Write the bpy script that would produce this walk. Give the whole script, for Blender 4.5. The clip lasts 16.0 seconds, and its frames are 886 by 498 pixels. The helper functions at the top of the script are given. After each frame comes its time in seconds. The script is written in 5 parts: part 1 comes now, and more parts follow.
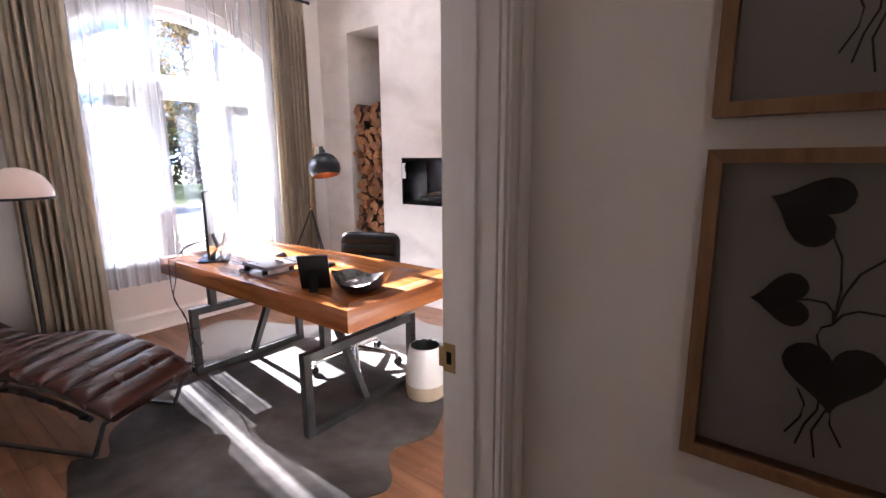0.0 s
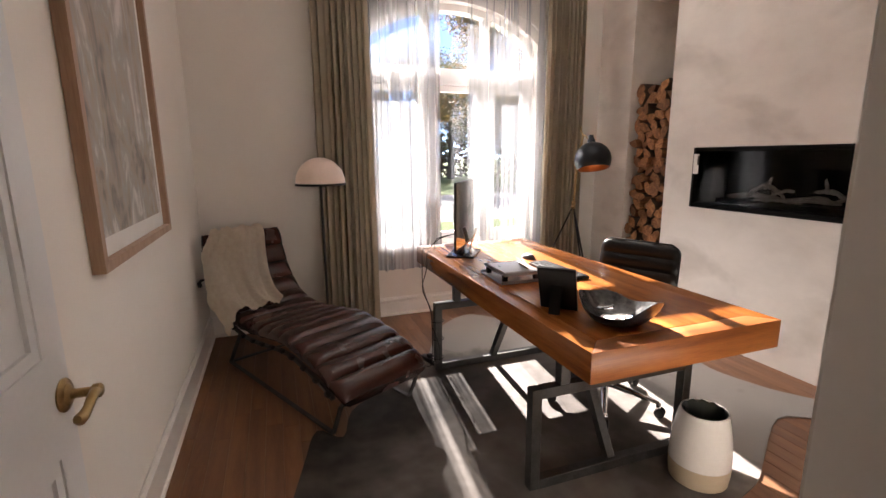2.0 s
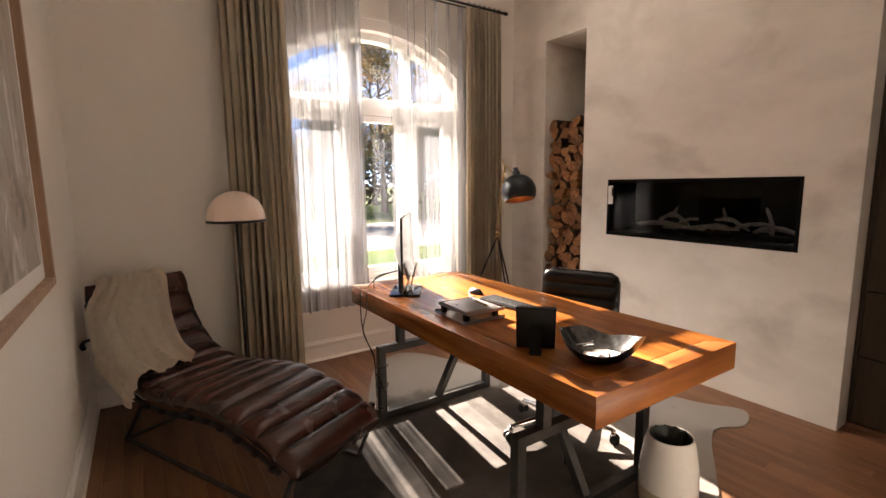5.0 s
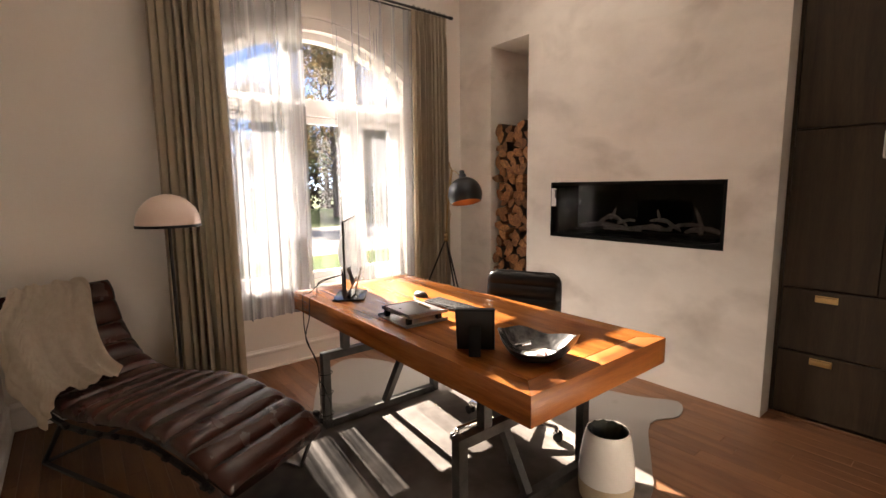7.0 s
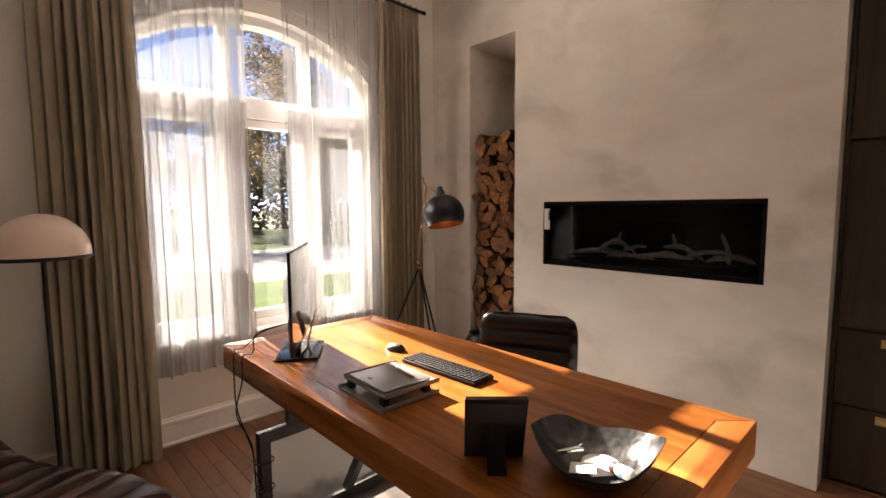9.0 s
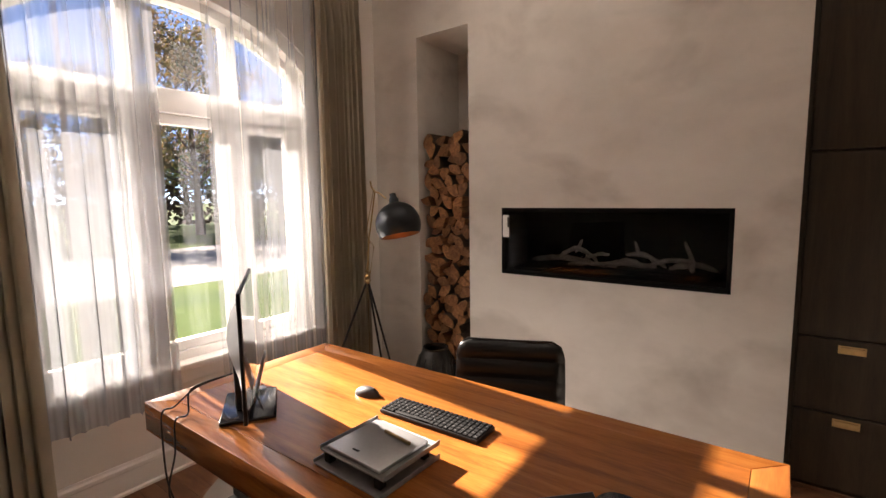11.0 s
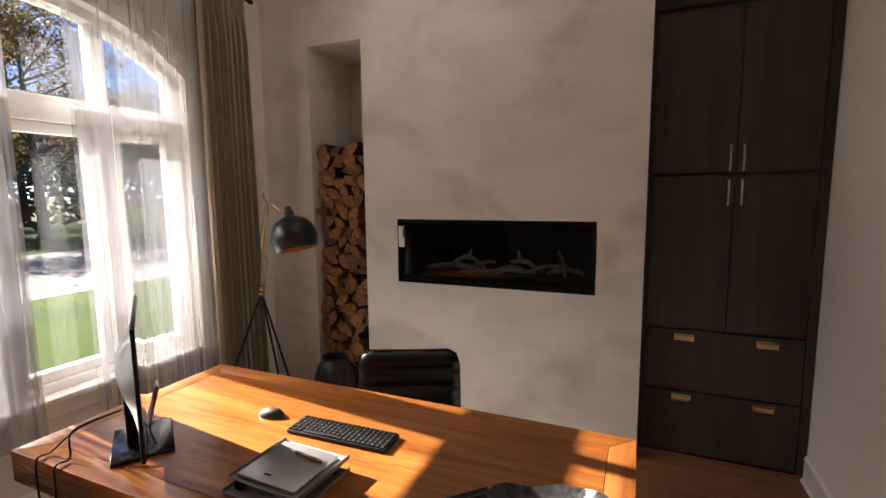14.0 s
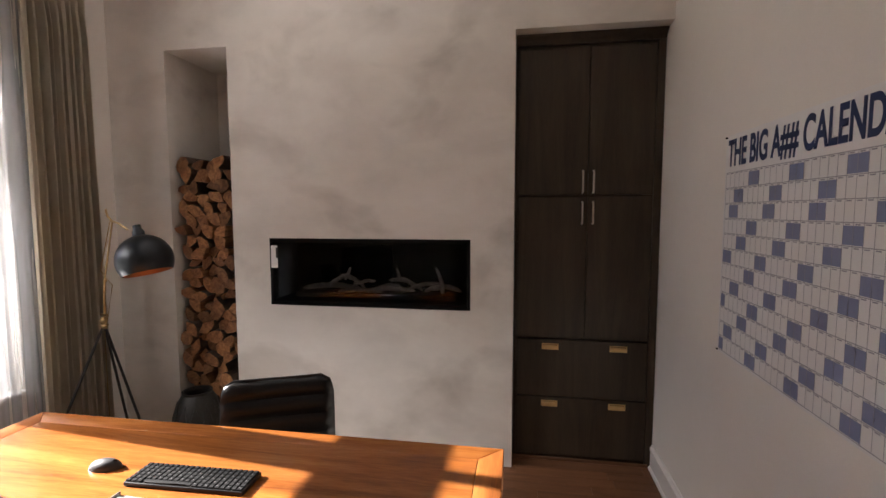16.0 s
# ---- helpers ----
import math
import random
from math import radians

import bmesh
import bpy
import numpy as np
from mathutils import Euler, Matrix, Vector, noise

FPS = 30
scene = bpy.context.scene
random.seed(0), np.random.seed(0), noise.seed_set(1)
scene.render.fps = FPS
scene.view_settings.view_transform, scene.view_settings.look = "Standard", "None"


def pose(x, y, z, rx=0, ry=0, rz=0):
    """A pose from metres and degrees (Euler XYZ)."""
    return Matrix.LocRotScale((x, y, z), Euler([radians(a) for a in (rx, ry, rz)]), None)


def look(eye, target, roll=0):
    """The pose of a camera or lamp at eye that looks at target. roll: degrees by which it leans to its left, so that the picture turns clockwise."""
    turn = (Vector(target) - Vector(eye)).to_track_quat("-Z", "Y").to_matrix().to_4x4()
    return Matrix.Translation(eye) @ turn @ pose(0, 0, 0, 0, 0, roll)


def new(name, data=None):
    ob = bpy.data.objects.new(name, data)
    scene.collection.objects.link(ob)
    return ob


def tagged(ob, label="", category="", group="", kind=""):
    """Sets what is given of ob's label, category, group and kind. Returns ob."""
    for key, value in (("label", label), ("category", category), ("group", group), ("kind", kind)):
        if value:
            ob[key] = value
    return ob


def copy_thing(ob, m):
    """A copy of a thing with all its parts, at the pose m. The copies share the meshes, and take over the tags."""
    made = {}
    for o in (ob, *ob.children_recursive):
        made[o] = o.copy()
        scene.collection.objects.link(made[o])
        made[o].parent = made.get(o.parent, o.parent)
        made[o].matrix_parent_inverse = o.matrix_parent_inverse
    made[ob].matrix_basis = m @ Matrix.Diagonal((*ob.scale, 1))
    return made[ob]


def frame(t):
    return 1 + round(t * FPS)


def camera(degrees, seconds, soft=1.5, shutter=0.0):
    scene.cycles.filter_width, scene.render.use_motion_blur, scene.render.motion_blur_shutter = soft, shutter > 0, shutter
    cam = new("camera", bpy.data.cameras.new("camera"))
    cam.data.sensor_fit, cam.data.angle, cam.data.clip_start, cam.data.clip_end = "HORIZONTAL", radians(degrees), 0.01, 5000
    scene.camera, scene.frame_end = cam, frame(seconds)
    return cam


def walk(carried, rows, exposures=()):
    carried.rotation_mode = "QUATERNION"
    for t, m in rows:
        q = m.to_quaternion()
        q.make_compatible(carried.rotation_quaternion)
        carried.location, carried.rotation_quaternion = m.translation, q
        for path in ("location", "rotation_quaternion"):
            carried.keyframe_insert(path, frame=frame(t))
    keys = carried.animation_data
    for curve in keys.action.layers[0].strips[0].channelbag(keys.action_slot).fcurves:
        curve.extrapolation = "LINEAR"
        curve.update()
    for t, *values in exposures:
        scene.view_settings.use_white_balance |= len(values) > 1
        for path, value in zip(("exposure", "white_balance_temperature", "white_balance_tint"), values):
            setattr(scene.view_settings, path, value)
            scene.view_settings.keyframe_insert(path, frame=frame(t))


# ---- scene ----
cam = camera(87.4, 16.0)
PATH = [
    (0, (-2.176, 1.762, 1.406), (-3.379, 3.315, 1.03), -0.4),
    (0.5, (-2.305, 1.969, 1.405), (-3.807, 3.23, 1.012), -0.5),
    (1, (-2.393, 2.121, 1.389), (-4.142, 2.992, 0.964), -0.6),
    (1.5, (-2.468, 2.18, 1.373), (-4.306, 2.843, 0.945), -0.4),
    (2, (-2.559, 2.131, 1.376), (-4.406, 2.793, 0.987), -0.5),
    (2.5, (-2.654, 2.066, 1.396), (-4.498, 2.752, 1.039), -0.4),
    (3, (-2.724, 2.024, 1.395), (-4.555, 2.759, 1.072), -0.4),
    (3.5, (-2.794, 2.02, 1.393), (-4.588, 2.852, 1.094), -0.4),
    (4, (-2.824, 1.976, 1.398), (-4.574, 2.904, 1.118), -0.5),
    (4.5, (-2.835, 1.925, 1.406), (-4.538, 2.937, 1.131), -0.6),
    (7, (-2.803, 1.985, 1.402), (-4.352, 3.223, 1.138), -0.7),
    (7.5, (-2.846, 2.107, 1.396), (-4.379, 3.368, 1.148), -0.7),
    (8, (-2.954, 2.2, 1.386), (-4.456, 3.503, 1.167), -0.5),
    (8.5, (-3.175, 2.277, 1.419), (-4.651, 3.612, 1.213), -0.4),
    (9, (-3.376, 2.317, 1.396), (-4.817, 3.692, 1.217), -0.4),
    (9.5, (-3.583, 2.375, 1.416), (-4.951, 3.823, 1.24), -0.4),
    (10, (-3.665, 2.415, 1.444), (-4.94, 3.945, 1.262), -0.6),
    (12.5, (-3.784, 2.235, 1.582), (-4.895, 3.876, 1.312), -0.8),
    (13, (-3.76, 2.215, 1.591), (-4.803, 3.899, 1.315), -0.8),
    (13.5, (-3.737, 2.231, 1.592), (-4.655, 3.989, 1.33), -0.6),
    (14, (-3.707, 2.258, 1.607), (-4.486, 4.085, 1.367), -0.6),
    (14.5, (-3.674, 2.269, 1.618), (-4.326, 4.148, 1.406), -0.5),
    (15, (-3.658, 2.277, 1.631), (-4.203, 4.191, 1.432), -0.4),
    (15.5, (-3.652, 2.277, 1.632), (-4.096, 4.218, 1.444), -0.2),
    (16, (-3.644, 2.291, 1.607), (-3.969, 4.258, 1.443), -0.1),
]
EXPOSURES = [(0, 4.47, 5650, 20.0), (0.5, 4.03, 5850, 18.8), (1.0, 3.81, 6150, 17.7), (1.5, 3.8, 6450, 17.5), (2.2, 3.66, 6650, 17.3), (3.2, 3.57, 7050, 17.9), (4.5, 3.52, 7350, 18.0), (7.0, 3.62, 7450, 17.4), (9.0, 3.32, 7450, 18.0), (10.0, 3.18, 7350, 19.0), (12.5, 3.08, 7150, 17.6), (13.5, 2.93, 7050, 17.0), (14.5, 2.91, 6650, 16.0), (16.0, 3.2, 6350, 15.0)]
walk(cam, [(t, look(eye, target, roll)) for t, eye, target, roll in PATH], EXPOSURES)

# ---- light ----
SUN_EL = 27.4
world = bpy.data.worlds.new("sky")
scene.world = world
world.use_nodes = True
wn = world.node_tree
sky = wn.nodes.new("ShaderNodeTexSky")
sky.sky_type = "NISHITA"
sky.sun_disc = False
sky.dust_density = 0.0
sky.air_density = 0.26
sky.ozone_density = 2.0
sky.sun_elevation = radians(SUN_EL)
sky.sun_rotation = radians(-84.3)
wn.links.new(sky.outputs[0], wn.nodes["Background"].inputs[0])
wn.nodes["Background"].inputs[1].default_value = 0.05
sun_data = bpy.data.lights.new("sun", "SUN")
sun_data.energy, sun_data.angle, sun_data.color = 5.0, radians(0.5), (1.0, 0.95, 0.87)
sun = new("sun", sun_data)
sun.matrix_world = look((-20, 5.6, 20 * math.tan(radians(SUN_EL))), (0, 3.6, 0))

# two area lamps added in the window's opening: one aimed up at the ceiling stands in for bounce from the sunlit ground,
# one aimed down into the room for light of the sky
for power, height, low, high in ((2.35, 0.65, 1.05, (-5.86, 3.72, 1.87)), (1.0, 0.6, 1.72, (-5.81, 4.09, 1.04))):
    glow_data = bpy.data.lights.new("window_light", "AREA")
    glow_data.shape, glow_data.size, glow_data.size_y = "RECTANGLE", 1.4, height
    glow_data.energy, glow_data.color, glow_data.spread = power, (1.0, 0.96, 0.91), radians(62)
    window_light = new("window_light", glow_data)
    window_light.matrix_world = look((-6.43, 3.64, low), high)

# ---- materials ----
def mat(name):
    m = bpy.data.materials.new(name)
    m.use_nodes = True
    return m, m.node_tree, m.node_tree.nodes["Principled BSDF"]


def node(nt, kind, **inputs):
    n = nt.nodes.new("ShaderNode" + kind)
    for k, v in inputs.items():
        n.inputs[k.replace("_", " ")].default_value = v
    return n


def coords(nt, scale=(1, 1, 1), rot=(0, 0, 0)):
    tc = nt.nodes.new("ShaderNodeTexCoord")
    mp = nt.nodes.new("ShaderNodeMapping")
    mp.inputs["Scale"].default_value = scale
    mp.inputs["Rotation"].default_value = rot
    nt.links.new(tc.outputs["Object"], mp.inputs[0])
    return mp.outputs[0]


def ramp(nt, fac, stops):
    r = nt.nodes.new("ShaderNodeValToRGB")
    while len(r.color_ramp.elements) < len(stops):
        r.color_ramp.elements.new(0.5)
    for e, (p, c) in zip(r.color_ramp.elements, stops):
        e.position, e.color = p, (*c, 1)
    nt.links.new(fac, r.inputs[0])
    return r.outputs[0]


def bump(nt, bsdf, height, strength, distance=0.002):
    b = nt.nodes.new("ShaderNodeBump")
    b.inputs["Strength"].default_value, b.inputs["Distance"].default_value = strength, distance
    nt.links.new(height, b.inputs["Height"])
    nt.links.new(b.outputs[0], bsdf.inputs["Normal"])


def surface(name, a, b, rough=0.6, scale=3.0, grain=60.0, relief=0.15, metal=0.0, stretch=(1, 1, 1), spread=0.08, distance=0.002):
    """A surface of two close colours, mottled at two scales, with fine relief."""
    m, nt, bs = mat(name)
    co = coords(nt, stretch)
    n1 = node(nt, "TexNoise", Scale=scale, Detail=6.0, Roughness=0.6)
    n2 = node(nt, "TexNoise", Scale=grain, Detail=4.0)
    nt.links.new(co, n1.inputs["Vector"])
    nt.links.new(co, n2.inputs["Vector"])
    mx = nt.nodes.new("ShaderNodeMath")
    mx.operation = "MULTIPLY_ADD"
    nt.links.new(n2.outputs[0], mx.inputs[0])
    mx.inputs[1].default_value = 0.35
    nt.links.new(n1.outputs[0], mx.inputs[2])
    nt.links.new(ramp(nt, mx.outputs[0], [(0.45, a), (0.9, b)]), bs.inputs["Base Color"])
    rr = nt.nodes.new("ShaderNodeMapRange")
    rr.inputs[3].default_value, rr.inputs[4].default_value = max(0.02, rough - spread), min(1, rough + spread)
    nt.links.new(n1.outputs[0], rr.inputs[0])
    nt.links.new(rr.outputs[0], bs.inputs["Roughness"])
    bs.inputs["Metallic"].default_value = metal
    if relief:
        bump(nt, bs, n2.outputs[0], relief, distance)
    return m


def wood(name, a, b, c, rough=0.35, scale=6.0, along="x", vary=0.25, relief=0.08):
    """Timber with grain that runs along one axis; each piece differs a little in tone."""
    m, nt, bs = mat(name)
    st = {"x": (0.9, 11, 11), "y": (11, 0.9, 11), "z": (11, 11, 0.9)}[along]
    co = coords(nt, st)
    info = nt.nodes.new("ShaderNodeObjectInfo")
    add = nt.nodes.new("ShaderNodeVectorMath")
    add.operation = "MULTIPLY_ADD"
    nt.links.new(info.outputs["Random"], add.inputs[0])
    add.inputs[1].default_value = (37, 53, 71)
    nt.links.new(co, add.inputs[2])
    n1 = node(nt, "TexNoise", Scale=scale / 6, Detail=8.0, Roughness=0.62, Distortion=1.2)
    n2 = node(nt, "TexNoise", Scale=scale * 3, Detail=3.0)
    nt.links.new(add.outputs[0], n1.inputs["Vector"])
    nt.links.new(add.outputs[0], n2.inputs["Vector"])
    mx = nt.nodes.new("ShaderNodeMath")
    mx.operation = "MULTIPLY_ADD"
    nt.links.new(n2.outputs[0], mx.inputs[0])
    mx.inputs[1].default_value = 0.3
    nt.links.new(n1.outputs[0], mx.inputs[2])
    col = ramp(nt, mx.outputs[0], [(0.42, a), (0.62, b), (0.85, c)])
    hs = nt.nodes.new("ShaderNodeHueSaturation")
    vr = nt.nodes.new("ShaderNodeMapRange")
    vr.inputs[3].default_value, vr.inputs[4].default_value = 1 - vary, 1 + vary
    nt.links.new(info.outputs["Random"], vr.inputs[0])
    nt.links.new(vr.outputs[0], hs.inputs["Value"])
    nt.links.new(col, hs.inputs["Color"])
    nt.links.new(hs.outputs[0], bs.inputs["Base Color"])
    bs.inputs["Roughness"].default_value = rough
    bump(nt, bs, n2.outputs[0], relief, 0.001)
    return m


def cloth(name, a, b, weave=900.0, rough=0.9, stretch=(1, 1, 1)):
    m = surface(name, a, b, rough, 5.0, weave, 0.3, stretch=stretch)
    m.node_tree.nodes["Principled BSDF"].inputs["Sheen Weight"].default_value = 0.15
    return m


def emitter(name, colour, strength):
    m, nt, bs = mat(name)
    bs.inputs["Emission Color"].default_value = (*colour, 1)
    bs.inputs["Emission Strength"].default_value = strength
    return m


PAINT = surface("wall_paint", (0.76, 0.72, 0.66), (0.82, 0.78, 0.72), 0.7, 1.2, 140, 0.08)
TRIM = surface("trim_paint", (0.80, 0.77, 0.73), (0.85, 0.82, 0.78), 0.4, 2, 90, 0.04)
CEIL = surface("ceiling_paint", (0.82, 0.80, 0.77), (0.86, 0.84, 0.81), 0.8, 1, 90, 0.05)
DOORPAINT = surface("door_paint", (0.67, 0.675, 0.67), (0.73, 0.735, 0.73), 0.35, 2, 70, 0.04)
OAK = wood("oak_plank", (0.130, 0.053, 0.023), (0.188, 0.083, 0.038), (0.245, 0.116, 0.056), 0.45, 6, "x", 0.16)
DESKWOOD = wood("desk_top_wood", (0.17, 0.048, 0.011), (0.30, 0.095, 0.020), (0.42, 0.155, 0.036), 0.25, 7, "x", 0.0, 0.05)
DESKEND = wood("desk_end_wood", (0.17, 0.048, 0.011), (0.30, 0.095, 0.020), (0.42, 0.155, 0.036), 0.40, 7, "y", 0.0, 0.06)
STEEL = surface("burnished_steel", (0.055, 0.054, 0.052), (0.12, 0.118, 0.115), 0.45, 9, 120, 0.1, 0.85)
CHROME = surface("chrome", (0.75, 0.75, 0.75), (0.82, 0.82, 0.82), 0.12, 3, 60, 0.0, 1.0, spread=0.05)
BLACK = surface("black_metal", (0.012, 0.012, 0.012), (0.022, 0.021, 0.02), 0.45, 6, 200, 0.05, 0.3)
BRASS = surface("aged_brass", (0.30, 0.20, 0.085), (0.46, 0.33, 0.16), 0.35, 12, 90, 0.05, 1.0)
GLASSY, gnt, gbs = mat("window_glass")
gnt.nodes.remove(gbs)
gl, tr, gmix, fr = (gnt.nodes.new("ShaderNode" + k) for k in ("BsdfGlossy", "BsdfTransparent", "MixShader", "Fresnel"))
gl.inputs["Roughness"].default_value = 0.01
gnt.links.new(fr.outputs[0], gmix.inputs[0])
gnt.links.new(tr.outputs[0], gmix.inputs[1])
gnt.links.new(gl.outputs[0], gmix.inputs[2])
gnt.links.new(gmix.outputs[0], gnt.nodes["Material Output"].inputs[0])

# ---- builders ----
def finish(name, bm, material, smooth=False):
    me = bpy.data.meshes.new(name)
    bmesh.ops.recalc_face_normals(bm, faces=bm.faces)
    bm.to_mesh(me)
    bm.free()
    if smooth:
        me.shade_smooth()
        me.set_sharp_from_angle(angle=radians(40))
    for m in material if isinstance(material, (list, tuple)) else [material]:
        me.materials.append(m)
    return new(name, me)


def part(name, bm, material, parent, label="", smooth=True):
    ob = finish(name, bm, material, smooth)
    ob.parent = parent
    return tagged(ob, label)


def thing(name, label, category, m=None, group="", kind=""):
    ob = new(name)
    ob.empty_display_size = 0.1
    if m is not None:
        ob.matrix_world = m
    return tagged(ob, label, category, group, kind)


def structure(name, bm, material, label, category, smooth=False):
    return tagged(finish(name, bm, material, smooth), label, category, kind="structure")


def add_box(bm, lo, hi, bevel=0.0, seg=1, m=None):
    t = bmesh.new()
    bmesh.ops.create_cube(t, size=1)
    c = [(a + b) / 2 for a, b in zip(lo, hi)]
    for v in t.verts:
        v.co = Vector([c[i] + v.co[i] * (hi[i] - lo[i]) for i in range(3)])
    if bevel:
        bmesh.ops.bevel(t, geom=list(t.edges), offset=bevel, segments=seg, profile=0.5, affect="EDGES")
    return merge(bm, t, m)


def merge(bm, t, m=None):
    if m is not None:
        t.transform(m)
    me = bpy.data.meshes.new("tmp")
    t.to_mesh(me)
    t.free()
    bm.from_mesh(me)
    bpy.data.meshes.remove(me)
    return bm


def box(lo, hi, bevel=0.0, seg=1, m=None):
    return add_box(bmesh.new(), lo, hi, bevel, seg, m)


def lathe(bm, profile, n=32, m=None):
    """Turns a list of (radius, z) round z."""
    t = bmesh.new()
    rings = []
    for r, z in profile:
        rings.append([t.verts.new((r * math.cos(2 * math.pi * i / n), r * math.sin(2 * math.pi * i / n), z)) for i in range(n)] if r > 1e-5 else [t.verts.new((0, 0, z))])
    for a, b in zip(rings, rings[1:]):
        for i in range(n):
            j = (i + 1) % n
            q = [a[i % len(a)], a[j % len(a)], b[j % len(b)], b[i % len(b)]]
            q = list(dict.fromkeys(q))
            if len(q) > 2:
                t.faces.new(q)
    return merge(bm, t, m)


def tube(bm, pts, r, n=10, closed=False, radii=None):
    """A round bar along a line of points."""
    pts = [Vector(p) for p in pts]
    rings, up = [], Vector((0, 0, 1))
    for i, p in enumerate(pts):
        a = pts[i - 1] if i or closed else p
        b = pts[(i + 1) % len(pts)] if i + 1 < len(pts) or closed else p
        d = (b - a).normalized()
        s = d.cross(up)
        if s.length < 0.05:
            s = d.cross(Vector((0, 1, 0)))
        s.normalize()
        w = s.cross(d)
        q = radii[i] if radii else r
        rings.append([bm.verts.new(p + (s * math.cos(2 * math.pi * k / n) + w * math.sin(2 * math.pi * k / n)) * q) for k in range(n)])
    pairs = list(zip(rings, rings[1:])) + ([(rings[-1], rings[0])] if closed else [])
    for a, b in pairs:
        for k in range(n):
            bm.faces.new((a[k], a[(k + 1) % n], b[(k + 1) % n], b[k]))
    if not closed:
        bm.faces.new(rings[0])
        bm.faces.new(rings[-1][::-1])
    return bm


def beam(bm, a, b, w, h=None, up=(0, 0, 1)):
    """A rectangular bar from a to b, slightly bevelled."""
    a, b = Vector(a), Vector(b)
    d = b - a
    z = d.normalized()
    x = Vector(up).cross(z)
    if x.length < 0.05:
        x = Vector((1, 0, 0)).cross(z)
    x.normalize()
    y = z.cross(x)
    m = Matrix((x, y, z)).transposed().to_4x4()
    m.translation = (a + b) / 2
    h = h or w
    return add_box(bm, (-w / 2, -h / 2, -d.length / 2), (w / 2, h / 2, d.length / 2), 0.002, 1, m)


def prism(bm, outline, lo, hi, axis="y"):
    """A closed outline (a, b) pushed along an axis from lo to hi."""
    def at(p, q):
        return {"x": (q, p[0], p[1]), "y": (p[0], q, p[1]), "z": (p[0], p[1], q)}[axis]
    t = bmesh.new()
    f = t.faces.new([t.verts.new(at(p, lo)) for p in outline])
    g = bmesh.ops.extrude_face_region(t, geom=[f])
    d = Vector(at((0, 0), hi - lo))
    bmesh.ops.translate(t, vec=d, verts=[v for v in g["geom"] if isinstance(v, bmesh.types.BMVert)])
    bmesh.ops.triangulate(t, faces=[f for f in t.faces if len(f.verts) > 4])
    return merge(bm, t)


# ---- the room ----
X0, X1, Y0, Y1, H = -6.42, -2.81, 1.58, 5.115, 3.35      # the study's walls
WY0, WY1, SILL, SPRING, APEX = 2.86, 4.42, 0.60, 2.34, 2.63   # the arched window
WC = (WY0 + WY1) / 2


def arch(y, low=SPRING, high=APEX, half=(WY1 - WY0) / 2):
    """Height of the shallow arch over the window at y."""
    rise = high - low
    R = (half * half + rise * rise) / (2 * rise)
    return high - R + math.sqrt(max(0, R * R - (y - WC) ** 2))


def arc_points(grow=0.0, n=24):
    half = (WY1 - WY0) / 2 + grow
    return [(WC - half + 2 * half * i / n, arch(WC - half + 2 * half * i / n, SPRING + grow * 0.6, APEX + grow, half)) for i in range(n + 1)]


def wall_material():
    m, nt, bs = mat("trowelled_plaster")
    co = coords(nt, (0.75, 1, 1.25))
    a = node(nt, "TexNoise", Scale=2.2, Detail=7.0, Roughness=0.6, Distortion=0.2)
    b = node(nt, "TexNoise", Scale=26.0, Detail=5.0)
    sp = node(nt, "TexNoise", Scale=2.3, Detail=4.0, Distortion=0.4)
    for q in (a, b, sp):
        nt.links.new(co, q.inputs["Vector"])
    col = ramp(nt, a.outputs[0], [(0.3, (0.60, 0.55, 0.495)), (0.55, (0.71, 0.66, 0.60)), (0.75, (0.76, 0.715, 0.66))])
    st = ramp(nt, sp.outputs[0], [(0.54, (1, 1, 1)), (0.72, (0.78, 0.765, 0.75))])
    mul = nt.nodes.new("ShaderNodeMixRGB")
    mul.blend_type = "MULTIPLY"
    mul.inputs[0].default_value = 1.0
    nt.links.new(col, mul.inputs[1])
    nt.links.new(st, mul.inputs[2])
    nt.links.new(mul.outputs[0], bs.inputs["Base Color"])
    bs.inputs["Roughness"].default_value = 0.62
    bump(nt, bs, a.outputs[0], 0.25, 0.006)
    return m


PLASTER = wall_material()

# floor base; the planks come last
structure("floor", add_box(box((X0 - 0.2, Y0 - 0.15, -0.12), (X1 + 0.15, Y1 + 0.65, -0.012)), (X1 + 0.15, 0.2, -0.12), (-0.6, 2.8, -0.012)), OAK, "warm brown oak plank floor", "floor")
structure("ceiling", add_box(box((X0 - 0.2, Y0 - 0.15, H), (X1 + 0.15, Y1 + 0.65, H + 0.1)), (X1 + 0.15, 0.2, H), (-0.6, 2.8, H + 0.1)), CEIL, "plain white painted ceiling", "ceiling")

# west wall with the arched opening
bm = bmesh.new()
add_box(bm, (X0 - 0.2, Y0 - 0.15, -0.1), (X0, WY0, H))
add_box(bm, (X0 - 0.2, WY1, -0.1), (X0, Y1 + 0.65, H))
add_box(bm, (X0 - 0.2, WY0, -0.1), (X0, WY1, SILL))
prism(bm, arc_points() + [(WY1, H), (WY0, H)], X0 - 0.2, X0, "x")
structure("wall_west", bm, PAINT, "warm white painted wall round an arched window", "wall")

# south wall, painted
structure("wall_south", box((X0, Y0 - 0.15, -0.1), (-2.66, Y0, H)), PAINT, "warm white painted wall beside the door", "wall")

